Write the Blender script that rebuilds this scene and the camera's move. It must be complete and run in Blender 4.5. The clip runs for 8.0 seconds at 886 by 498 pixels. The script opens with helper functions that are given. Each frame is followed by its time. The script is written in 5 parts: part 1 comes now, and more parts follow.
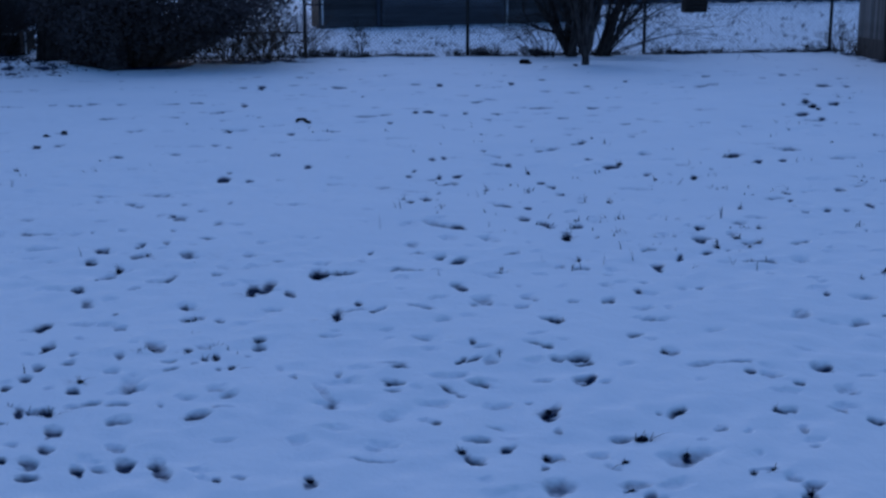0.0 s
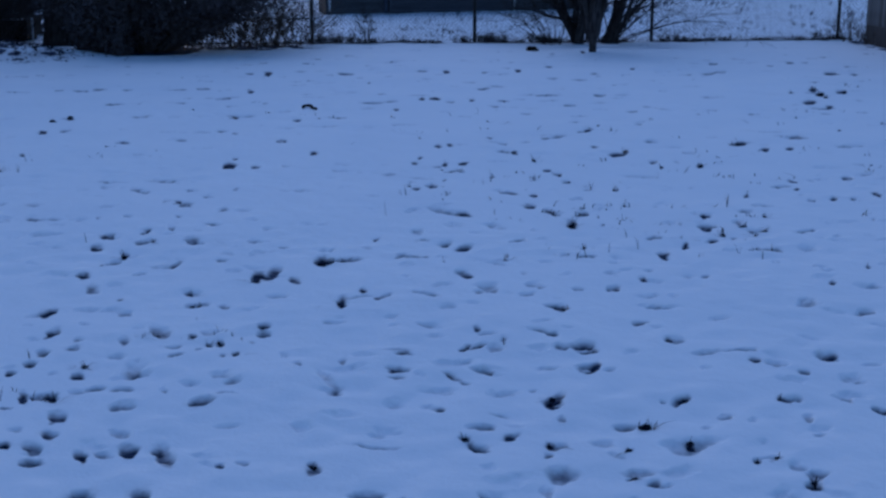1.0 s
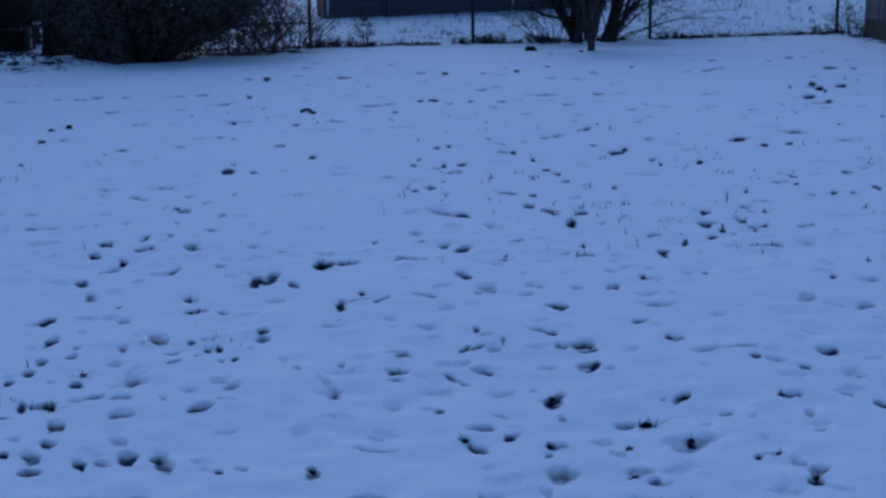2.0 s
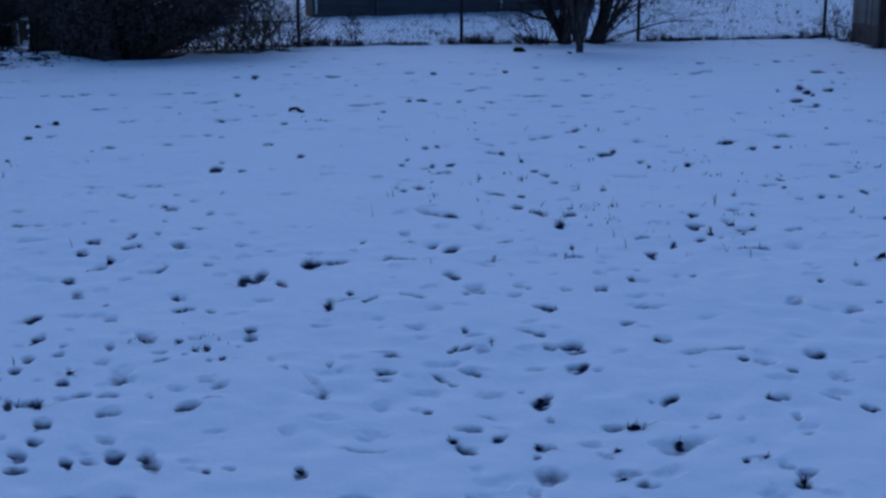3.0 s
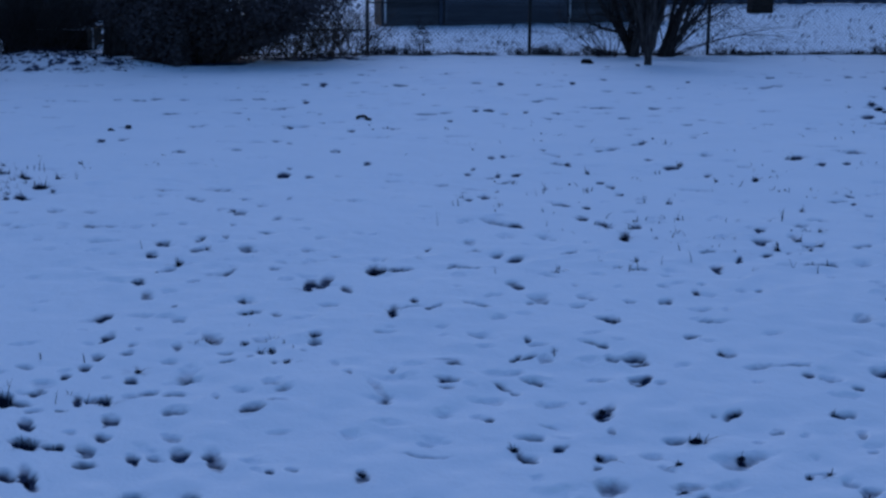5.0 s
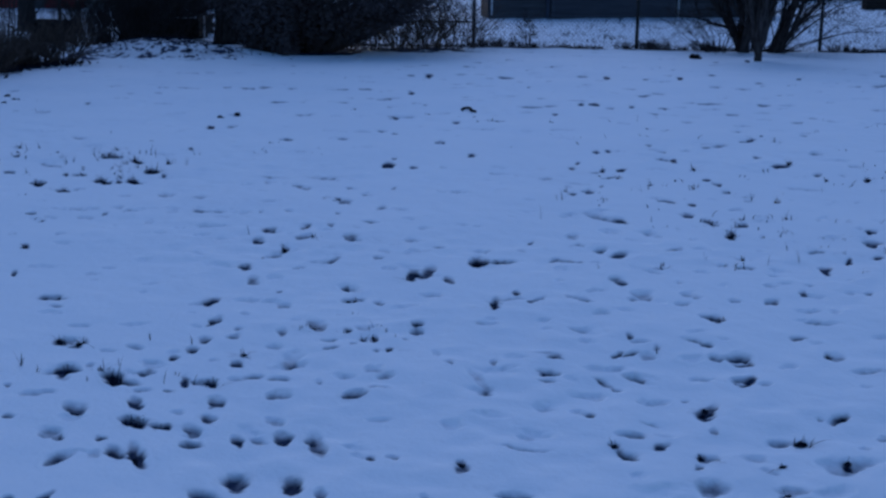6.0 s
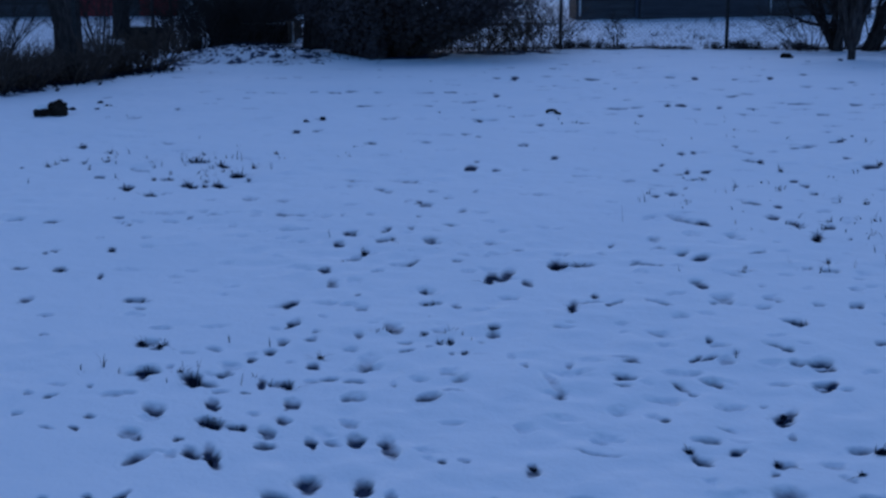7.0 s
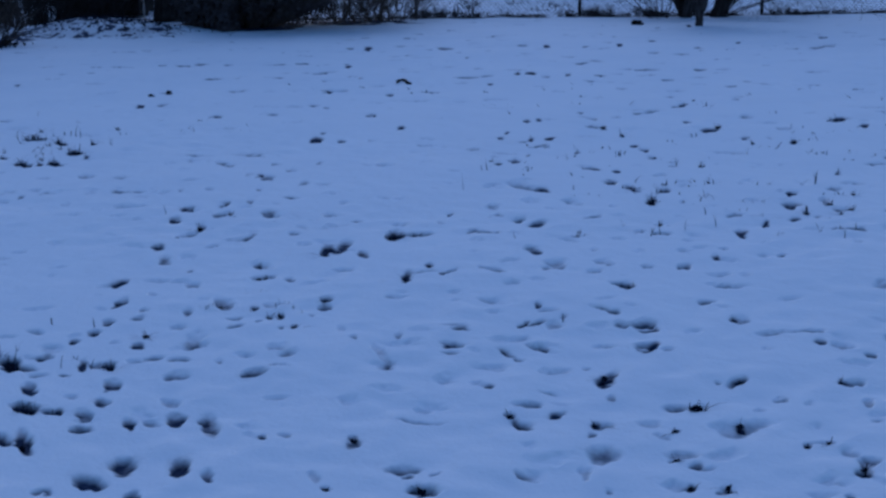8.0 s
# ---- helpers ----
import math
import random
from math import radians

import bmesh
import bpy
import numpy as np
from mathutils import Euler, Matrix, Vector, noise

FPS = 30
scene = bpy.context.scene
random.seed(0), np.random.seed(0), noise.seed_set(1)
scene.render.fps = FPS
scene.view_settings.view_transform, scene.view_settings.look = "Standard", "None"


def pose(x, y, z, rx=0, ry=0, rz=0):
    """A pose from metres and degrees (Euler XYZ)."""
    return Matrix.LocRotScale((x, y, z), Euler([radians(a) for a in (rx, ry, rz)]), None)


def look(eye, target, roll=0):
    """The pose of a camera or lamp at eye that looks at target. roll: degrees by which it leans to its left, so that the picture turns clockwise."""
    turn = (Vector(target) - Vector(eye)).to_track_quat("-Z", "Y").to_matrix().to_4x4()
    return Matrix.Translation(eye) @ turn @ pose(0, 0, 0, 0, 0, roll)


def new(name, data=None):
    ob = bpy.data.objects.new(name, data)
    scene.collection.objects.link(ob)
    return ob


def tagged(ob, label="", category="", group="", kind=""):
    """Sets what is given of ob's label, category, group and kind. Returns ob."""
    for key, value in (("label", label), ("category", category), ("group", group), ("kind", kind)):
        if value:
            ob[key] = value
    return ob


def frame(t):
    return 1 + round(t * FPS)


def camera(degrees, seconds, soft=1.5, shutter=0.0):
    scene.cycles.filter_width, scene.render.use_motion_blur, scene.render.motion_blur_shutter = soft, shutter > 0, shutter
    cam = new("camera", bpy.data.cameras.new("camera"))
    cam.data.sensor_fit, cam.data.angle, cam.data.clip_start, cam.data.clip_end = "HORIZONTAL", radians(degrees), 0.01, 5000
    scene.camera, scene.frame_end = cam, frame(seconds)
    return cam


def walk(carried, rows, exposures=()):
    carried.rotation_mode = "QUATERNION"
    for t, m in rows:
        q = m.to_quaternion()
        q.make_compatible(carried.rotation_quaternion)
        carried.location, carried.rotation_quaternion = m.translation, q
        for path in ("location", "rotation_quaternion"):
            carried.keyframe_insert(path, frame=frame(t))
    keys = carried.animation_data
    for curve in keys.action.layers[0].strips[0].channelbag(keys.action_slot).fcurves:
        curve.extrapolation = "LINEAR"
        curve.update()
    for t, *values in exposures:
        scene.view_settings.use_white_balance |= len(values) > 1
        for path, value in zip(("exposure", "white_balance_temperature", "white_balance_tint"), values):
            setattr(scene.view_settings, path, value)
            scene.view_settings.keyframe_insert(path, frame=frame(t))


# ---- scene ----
cam = camera(38.4, 8.0, soft=2.6)
PATH = [
    (0, (0.001, -0.001, 1.501), (0.001, 1.953, 1.075), -0.0),
    (0.5, (0.023, 0.003, 1.503), (0.029, 1.951, 1.049), -0.4),
    (1, (0.008, 0.005, 1.5), (-0.002, 1.955, 1.054), 0.2),
    (1.5, (0.029, 0.007, 1.498), (-0.021, 1.958, 1.063), -0.5),
    (1.7, (0.033, 0.016, 1.492), (0.009, 1.966, 1.047), -1.2),
    (2.8, (0.031, 0.023, 1.498), (0.038, 1.976, 1.065), -0.2),
    (3, (0.02, 0.026, 1.494), (0.026, 1.976, 1.051), -0.3),
    (3.5, (0.026, 0.026, 1.5), (0.037, 1.977, 1.059), -0.3),
    (4, (0.022, 0.024, 1.498), (0.039, 1.974, 1.052), -0.1),
    (4.5, (0.024, 0.008, 1.494), (0.005, 1.962, 1.068), 0.1),
    (4.7, (0.021, 0.006, 1.492), (-0.029, 1.959, 1.065), 0.1),
    (5.8, (-0.005, -0.029, 1.503), (-0.215, 1.913, 1.072), 1.1),
    (6, (-0.005, -0.011, 1.494), (-0.253, 1.924, 1.053), 0.9),
    (6.5, (-0.001, -0.001, 1.486), (-0.322, 1.921, 1.033), 0.9),
    (7, (0.052, 0.003, 1.496), (-0.336, 1.915, 1.058), -0.1),
    (7.5, (0.176, 0.013, 1.488), (-0.084, 1.94, 1.019), 0.1),
    (8, (0.222, 0.048, 1.49), (0.034, 1.98, 1.007), -0.4),
]
walk(cam, [(t, look(eye, target, roll)) for t, eye, target, roll in PATH], [(0, 0.38, 4970, 23), (8, 0.38, 4970, 23)])

# ---- light ----
world = bpy.data.worlds.new("dusk_sky")
scene.world = world
world.use_nodes = True
SUN_UP, SUN_TURN = 8.0, -15.0
wn = world.node_tree.nodes
sky = wn.new("ShaderNodeTexSky")
sky.sky_type = "NISHITA"
sky.sun_disc = False
sky.sun_elevation, sky.sun_rotation = radians(SUN_UP), radians(SUN_TURN)
sky.dust_density, sky.ozone_density = 0.6, 2.6
wn["Background"].inputs[1].default_value = 0.12
world.node_tree.links.new(sky.outputs[0], wn["Background"].inputs[0])
sun_data = bpy.data.lights.new("sun", "SUN")
sun_data.energy, sun_data.angle, sun_data.color = 0.38, radians(50), (0.77, 0.88, 1.0)
sun = new("sun", sun_data)
sun.rotation_euler = Euler((radians(90 - 52), 0, radians(180 - SUN_TURN)))

# ---- materials ----


def material(name, rough=0.8, metal=0.0):
    m = bpy.data.materials.new(name)
    m.use_nodes = True
    n, l = m.node_tree.nodes, m.node_tree.links
    b = n["Principled BSDF"]
    b.inputs["Roughness"].default_value, b.inputs["Metallic"].default_value = rough, metal
    b.inputs["Specular IOR Level"].default_value = 0.06
    return m, n, l, b


def noise_node(n, l, scale, detail=4.0, coord=None, stretch=None):
    t = n.new("ShaderNodeTexNoise")
    t.inputs["Scale"].default_value, t.inputs["Detail"].default_value = scale, detail
    if coord is None:
        coord = n.new("ShaderNodeTexCoord").outputs["Object"]
    if stretch:
        mp = n.new("ShaderNodeMapping")
        mp.inputs["Scale"].default_value = stretch
        l.new(coord, mp.inputs["Vector"])
        coord = mp.outputs["Vector"]
    l.new(coord, t.inputs["Vector"])
    return t.outputs["Fac"]


def ramp(n, l, fac, *stops):
    r = n.new("ShaderNodeValToRGB")
    while len(r.color_ramp.elements) < len(stops):
        r.color_ramp.elements.new(0.5)
    for e, (p, c) in zip(r.color_ramp.elements, stops):
        e.position, e.color = p, (*c, 1)
    l.new(fac, r.inputs[0])
    return r.outputs[0]


def mixed(n, l, fac, a, b, mode="MIX"):
    x = n.new("ShaderNodeMix")
    x.data_type, x.blend_type = "RGBA", mode
    for s, v in ((x.inputs[0], fac), (x.inputs[6], a), (x.inputs[7], b)):
        if isinstance(v, (int, float)):
            s.default_value = v
        elif isinstance(v, tuple):
            s.default_value = (*v, 1)
        else:
            l.new(v, s)
    return x.outputs[2]


def bump(n, l, b, height, strength, distance):
    k = n.new("ShaderNodeBump")
    k.inputs["Strength"].default_value, k.inputs["Distance"].default_value = strength, distance
    l.new(height, k.inputs["Height"])
    l.new(k.outputs[0], b.inputs["Normal"])


def two_tone(name, dark, light, scale, rough=0.85, stretch=None, relief=0.4, depth=0.01, metal=0.0, vary=0.35):
    """A worn natural surface: broad and fine variation, small relief, and a shift from piece to piece."""
    m, n, l, b = material(name, rough, metal)
    fine = noise_node(n, l, scale, 6.0, stretch=stretch)
    broad = noise_node(n, l, scale * 0.13, 3.0)
    c = ramp(n, l, fine, (0.3, dark), (0.7, light))
    c = mixed(n, l, broad, c, tuple(0.55 * v for v in dark), "MIX") if vary > 0.5 else c
    info = n.new("ShaderNodeObjectInfo")
    hv = n.new("ShaderNodeHueSaturation")
    mr = n.new("ShaderNodeMapRange")
    mr.inputs[3].default_value, mr.inputs[4].default_value = 1 - vary, 1 + vary
    l.new(info.outputs["Random"], mr.inputs[0])
    l.new(mr.outputs[0], hv.inputs["Value"])
    l.new(c, hv.inputs["Color"])
    l.new(hv.outputs[0], b.inputs["Base Color"])
    bump(n, l, b, fine, relief, depth)
    return m


def island_tone(name, dark, light, rough=0.8):
    """Leaves, blades and twigs: every piece has a tone of its own."""
    m, n, l, b = material(name, rough)
    g = n.new("ShaderNodeNewGeometry")
    c = ramp(n, l, g.outputs["Random Per Island"], (0.0, dark), (1.0, light))
    grain = noise_node(n, l, 30.0, 3.0)
    l.new(mixed(n, l, grain, c, tuple(0.6 * v for v in dark)), b.inputs["Base Color"])
    return m


def snow_material():
    """Snow over lawn: where the attribute (metres of snow, lowered in prints to paint their shade too) is low, the
    colour of wet grass and soil shows.
    """
    m, n, l, b = material("snow_over_lawn", 0.75)
    a = n.new("ShaderNodeAttribute")
    a.attribute_name = "cover_and_shade"
    pos = n.new("ShaderNodeNewGeometry").outputs["Position"]
    fine = noise_node(n, l, 70.0, 5.0, pos)
    mid = noise_node(n, l, 16.0, 4.0, pos)
    broad = noise_node(n, l, 1.1, 3.0, pos)
    rag = n.new("ShaderNodeMath")
    rag.operation = "MULTIPLY_ADD"
    l.new(mixed(n, l, 0.5, fine, noise_node(n, l, 38.0, 3.0, pos)), rag.inputs[0])
    rag.inputs[1].default_value = 0.022
    l.new(a.outputs["Fac"], rag.inputs[2])
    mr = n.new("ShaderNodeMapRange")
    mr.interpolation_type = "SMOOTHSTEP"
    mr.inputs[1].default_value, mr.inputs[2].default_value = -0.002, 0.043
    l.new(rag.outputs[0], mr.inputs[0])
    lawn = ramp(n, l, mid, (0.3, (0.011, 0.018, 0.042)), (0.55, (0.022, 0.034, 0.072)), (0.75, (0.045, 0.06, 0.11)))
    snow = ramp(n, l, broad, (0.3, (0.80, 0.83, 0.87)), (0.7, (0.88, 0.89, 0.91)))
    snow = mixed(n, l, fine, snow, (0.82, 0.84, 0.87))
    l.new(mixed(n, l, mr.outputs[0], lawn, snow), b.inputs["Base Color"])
    h = n.new("ShaderNodeMath")
    h.operation = "MULTIPLY_ADD"
    l.new(fine, h.inputs[0])
    h.inputs[1].default_value = 0.35
    l.new(mid, h.inputs[2])
    bump(n, l, b, h.outputs[0], 0.3, 0.015)
    return m


SNOW = snow_material()
BARK = two_tone("dark_bark", (0.018, 0.016, 0.017), (0.065, 0.057, 0.055), 22.0, 0.95, (1, 1, 0.25), 0.9, 0.03)
TWIG = island_tone("bare_twigs", (0.024, 0.02, 0.02), (0.08, 0.07, 0.068))
LEAF = island_tone("dark_evergreen_leaves", (0.085, 0.074, 0.078), (0.115, 0.10, 0.106), 0.95)
BRUSH = island_tone("dry_brush", (0.05, 0.038, 0.032), (0.19, 0.145, 0.12))
GRASS = island_tone("dead_grass", (0.007, 0.011, 0.026), (0.020, 0.030, 0.058))
LITTER = island_tone("dead_leaves", (0.010, 0.013, 0.024), (0.030, 0.034, 0.052))
STEEL = two_tone("dull_galvanised_steel", (0.025, 0.027, 0.03), (0.06, 0.062, 0.065), 40.0, 0.6, None, 0.2, 0.002, 0.5)
WIRE = two_tone("dull_dark_wire", (0.025, 0.026, 0.028), (0.06, 0.06, 0.062), 40.0, 0.7, None, 0.2, 0.002)
WOOD = two_tone("weathered_grey_boards", (0.08, 0.074, 0.07), (0.23, 0.21, 0.2), 18.0, 0.9, (3, 3, 0.15), 0.5, 0.006)
BOARD = two_tone("dark_blue_grey_boards", (0.025, 0.03, 0.045), (0.07, 0.085, 0.12), 14.0, 0.85, (3, 3, 0.15), 0.4, 0.006)
SIDING = two_tone("dark_grey_siding", (0.038, 0.04, 0.046), (0.072, 0.075, 0.085), 5.0, 0.8, (0.3, 0.3, 3), 0.2, 0.004)
PANEL = two_tone("blue_grey_painted_panel", (0.042, 0.046, 0.058), (0.068, 0.072, 0.088), 4.0, 0.6, (0.3, 0.3, 2), 0.15, 0.003)
PALE = two_tone("off_white_paint", (0.42, 0.43, 0.45), (0.62, 0.63, 0.64), 8.0, 0.6, None, 0.2, 0.003)
RED = two_tone("dull_red_siding", (0.12, 0.02, 0.025), (0.2, 0.035, 0.04), 5.0, 0.8, (0.3, 0.3, 3), 0.2, 0.004)
ROOF = two_tone("dark_shingles", (0.02, 0.02, 0.022), (0.06, 0.06, 0.062), 9.0, 0.95, None, 0.5, 0.01)
RUBBER = two_tone("black_rubber", (0.005, 0.005, 0.006), (0.012, 0.012, 0.012), 30.0, 0.95, None, 0.2, 0.002)
DAMP = two_tone("damp_brown_boards", (0.04, 0.033, 0.03), (0.10, 0.085, 0.078), 18.0, 0.9, (3, 3, 0.15), 0.6, 0.008)
STONE = two_tone("dark_wet_wood", (0.008, 0.007, 0.006), (0.026, 0.021, 0.018), 20.0, 0.9, None, 0.8, 0.02)

# ---- mesh helpers ----


def mesh_of(name, verts, faces, mat, smooth=False):
    me = bpy.data.meshes.new(name)
    me.from_pydata([tuple(v) for v in verts], [], faces)
    me.materials.append(mat)
    if smooth:
        me.shade_smooth()
    me.update()
    return me


def part(name, bm, mat, parent=None, label="", smooth=False):
    """Links a bmesh as one mesh object, under a thing or part if one is given."""
    me = bpy.data.meshes.new(name)
    bm.to_mesh(me)
    bm.free()
    me.materials.append(mat)
    if smooth:
        me.shade_smooth()
    ob = new(name, me)
    if parent:
        ob.parent = parent
    return tagged(ob, label)


def piece(name, me, parent, m=None):
    ob = new(name, me)
    ob.parent = parent
    if m is not None:
        ob.matrix_basis = m
    return ob


def block(sx, sy, sz, centre=(0, 0, 0), edge=0.006):
    bm = bmesh.new()
    bmesh.ops.create_cube(bm, size=1, matrix=Matrix.Translation(centre) @ Matrix.Diagonal((sx, sy, sz, 1)))
    if edge:
        bmesh.ops.bevel(bm, geom=bm.edges[:], offset=edge, segments=1, affect="EDGES")
    return bm


def tube(points, radii, sides=7, verts=None, faces=None):
    """A tapered tube along points; adds to verts and faces."""
    base = len(verts)
    pts = [Vector(p) for p in points]
    for i, (p, r) in enumerate(zip(pts, radii)):
        d = (pts[min(i + 1, len(pts) - 1)] - pts[max(i - 1, 0)]).normalized()
        a = d.orthogonal().normalized()
        c = d.cross(a)
        for k in range(sides):
            q = 2 * math.pi * k / sides
            verts.append(p + r * (math.cos(q) * a + math.sin(q) * c))
    for i in range(len(pts) - 1):
        for k in range(sides):
            k2 = (k + 1) % sides
            faces.append((base + i * sides + k, base + i * sides + k2, base + (i + 1) * sides + k2, base + (i + 1) * sides + k))
    faces.append(tuple(base + k for k in reversed(range(sides))))
    faces.append(tuple(base + (len(pts) - 1) * sides + k for k in range(sides)))


def wander(rng, start, way, length, steps, bend, up=0.0):
    pts, p, d = [Vector(start)], Vector(start), Vector(way).normalized()
    for _ in range(steps):
        d = (d + bend * Vector((rng.gauss(0, 1), rng.gauss(0, 1), rng.gauss(0, 1))) + Vector((0, 0, up))).normalized()
        p = p + d * (length / steps)
        pts.append(p.copy())
    return pts


# ---- ground ----


LATTICES = {}


def lattice(seed, n=256):
    if seed not in LATTICES:
        LATTICES[seed] = np.random.RandomState(seed).rand(n, n)
    return LATTICES[seed]


def soft_noise(x, y, scale, seed):
    """Smooth value noise from 0 to 1 over arrays, with features about `scale` metres wide."""
    t = lattice(seed)
    u, v = x / scale + 57.3, y / scale + 91.7
    i, j = np.floor(u).astype(int), np.floor(v).astype(int)
    f, g = u - i, v - j
    f, g = f * f * (3 - 2 * f), g * g * (3 - 2 * g)
    i0, i1, j0, j1 = i % 256, (i + 1) % 256, j % 256, (j + 1) % 256
    return (t[i0, j0] * (1 - f) + t[i1, j0] * f) * (1 - g) + (t[i0, j1] * (1 - f) + t[i1, j1] * f) * g


def step(a, b, x):
    t = np.clip((x - a) / (b - a), 0, 1)
    return t * t * (3 - 2 * t)


def fence_y(x):
    return 22.87 + 0.178 * (x + 2.45)


def lie(x, y):
    """The lie of the land: a level lawn, a low heap by the side fence, a slow rise beyond the back fence."""
    x, y = np.asarray(x, float), np.asarray(y, float)
    rise = 0.0155 * np.clip(y - 24.5, 0, 45) * step(-6, 9, x)
    heap = 0.265 * np.exp(-((np.abs(x + 6.95) / 1.2) ** 2.1) - (np.abs(y - 19.3) / 1.0) ** 2.2)
    return rise + heap


def high(x, y):
    return float(lie(x, y))


COVER = 0.036
PRINTS = []


def prints(*rows):
    """Dents trodden into the snow: x, y, half length, half width, strength, turn in degrees."""
    PRINTS.extend(rows)


prints(
    (2.178, 21.126, 0.031, 0.234, 0.7, 0), (-2.192, 3.746, 0.022, 0.019, 0.4, 10), (-2.258, 3.942, 0.024, 0.024, 0.4, 56), (-3.273, 5.684, 0.028, 0.047, 0.9, 58),
    (-2.939, 5.142, 0.029, 0.073, 0.4, 11), (-3.934, 6.822, 0.057, 0.052, 0.35, 11), (-4.952, 8.703, 0.02, 0.049, 0.6, 10), (-1.634, 9.348, 0.125, 0.047, 0.85, -79),
    (-1.628, 9.62, 0.075, 0.02, 0.7, -80), (-1.419, 9.261, 0.07, 0.038, 0.45, -78), (-1.211, 9.278, 0.053, 0.033, 0.25, -78), (-2.292, 8.352, 0.074, 0.034, 0.25, -71),
    (-2.031, 8.226, 0.139, 0.037, 0.35, -50), (-1.708, 8.281, 0.065, 0.021, 0.4, -88), (-1.415, 8.352, 0.058, 0.025, 0.35, -79), (-1.531, 8.05, 0.052, 0.039, 0.4, 69),
)
prints(
    (-1.637, 7.769, 0.113, 0.041, 0.4, -68), (-1.701, 7.831, 0.077, 0.016, 0.45, -78), (-1.366, 7.6, 0.076, 0.032, 0.4, -88), (-1.09, 8.281, 0.056, 0.034, 0.2, -78),
    (-2.42, 7.271, 0.053, 0.031, 0.7, -62), (-2.324, 7.282, 0.067, 0.027, 0.3, -3), (-2.254, 7.122, 0.06, 0.026, 0.15, -4), (-2.151, 7.293, 0.045, 0.027, 0.15, -9),
    (-2.054, 7.326, 0.04, 0.021, 0.35, -69), (-1.894, 7.37, 0.041, 0.027, 0.3, -64), (-1.773, 7.869, 0.04, 0.027, 0.25, -66), (-1.596, 7.381, 0.057, 0.014, 0.4, -78),
    (-1.357, 7.132, 0.052, 0.043, 0.65, -41), (-1.143, 7.26, 0.055, 0.032, 0.25, -5), (-1.025, 7.029, 0.041, 0.025, 0.3, -77), (-1.568, 7.039, 0.07, 0.026, 0.35, -67),
)
prints(
    (-1.881, 6.869, 0.056, 0.04, 0.6, -84), (-1.689, 6.938, 0.069, 0.028, 0.75, 86), (-1.637, 6.698, 0.077, 0.044, 0.5, 80), (-1.591, 6.716, 0.057, 0.016, 0.45, -76),
    (-1.862, 6.588, 0.048, 0.033, 0.65, -59), (-1.688, 6.262, 0.104, 0.031, 0.6, 72), (-1.672, 6.412, 0.088, 0.015, 0.6, -76), (-1.613, 6.361, 0.036, 0.024, 0.55, -64),
    (-1.717, 6.213, 0.034, 0.027, 0.65, -87), (-1.362, 6.205, 0.061, 0.02, 0.5, 71), (-1.494, 6.002, 0.036, 0.027, 0.45, 30), (-1.142, 6.245, 0.031, 0.026, 0.45, -42),
    (-1.763, 5.958, 0.058, 0.038, 0.85, -77), (-1.651, 5.721, 0.093, 0.034, 0.4, -72), (-0.919, 5.928, 0.112, 0.027, 1, -81), (-0.85, 6.01, 0.153, 0.035, 0.6, 86),
)
prints(
    (-1.042, 6.04, 0.047, 0.031, 0.3, -74), (-0.723, 5.869, 0.086, 0.026, 0.55, -78), (-1.171, 5.667, 0.083, 0.038, 0.35, -52), (-1.192, 5.68, 0.042, 0.014, 0.5, -78),
    (-1.478, 5.528, 0.024, 0.014, 0.6, -67), (-1.394, 5.316, 0.057, 0.034, 0.45, -68), (-1.732, 5.334, 0.077, 0.027, 0.85, -89), (-1.115, 5.42, 0.055, 0.048, 0.85, 52),
    (-0.988, 5.426, 0.051, 0.023, 0.55, -78), (-0.772, 5.6, 0.052, 0.033, 0.3, -5), (-0.868, 6.561, 0.036, 0.026, 0.5, -76), (-1.041, 6.716, 0.066, 0.03, 0.3, -79),
    (-1.38, 6.735, 0.077, 0.04, 0.35, -75), (-1.062, 9.888, 0.079, 0.035, 0.7, -83), (-0.218, 9.695, 0.057, 0.017, 0.6, -89), (-0.249, 9.437, 0.054, 0.025, 0.5, -88),
)
prints(
    (0.116, 9.491, 0.094, 0.025, 0.6, 68), (-0.023, 9.401, 0.084, 0.014, 0.7, -90), (-0.073, 9.296, 0.061, 0.036, 0.5, -89), (0.024, 9.091, 0.109, 0.025, 0.5, 64),
    (-0.029, 8.737, 0.062, 0.014, 0.5, -90), (-0.105, 8.511, 0.088, 0.038, 0.5, -89), (-0.217, 8.394, 0.057, 0.023, 0.45, -88), (0.311, 8.943, 0.081, 0.014, 0.8, 88),
    (0.727, 9.192, 0.083, 0.026, 0.55, -77), (0.784, 9.057, 0.067, 0.035, 0.5, 83), (0.818, 8.768, 0.063, 0.031, 0.55, 83), (0.822, 8.05, 0.054, 0.039, 0.45, 7),
    (0.94, 8.409, 0.077, 0.028, 0.5, -89), (0.372, 8.295, 0.14, 0.043, 0.55, -59), (0.419, 8.24, 0.069, 0.025, 0.5, 87), (0.555, 8.157, 0.054, 0.017, 0.8, 86),
)
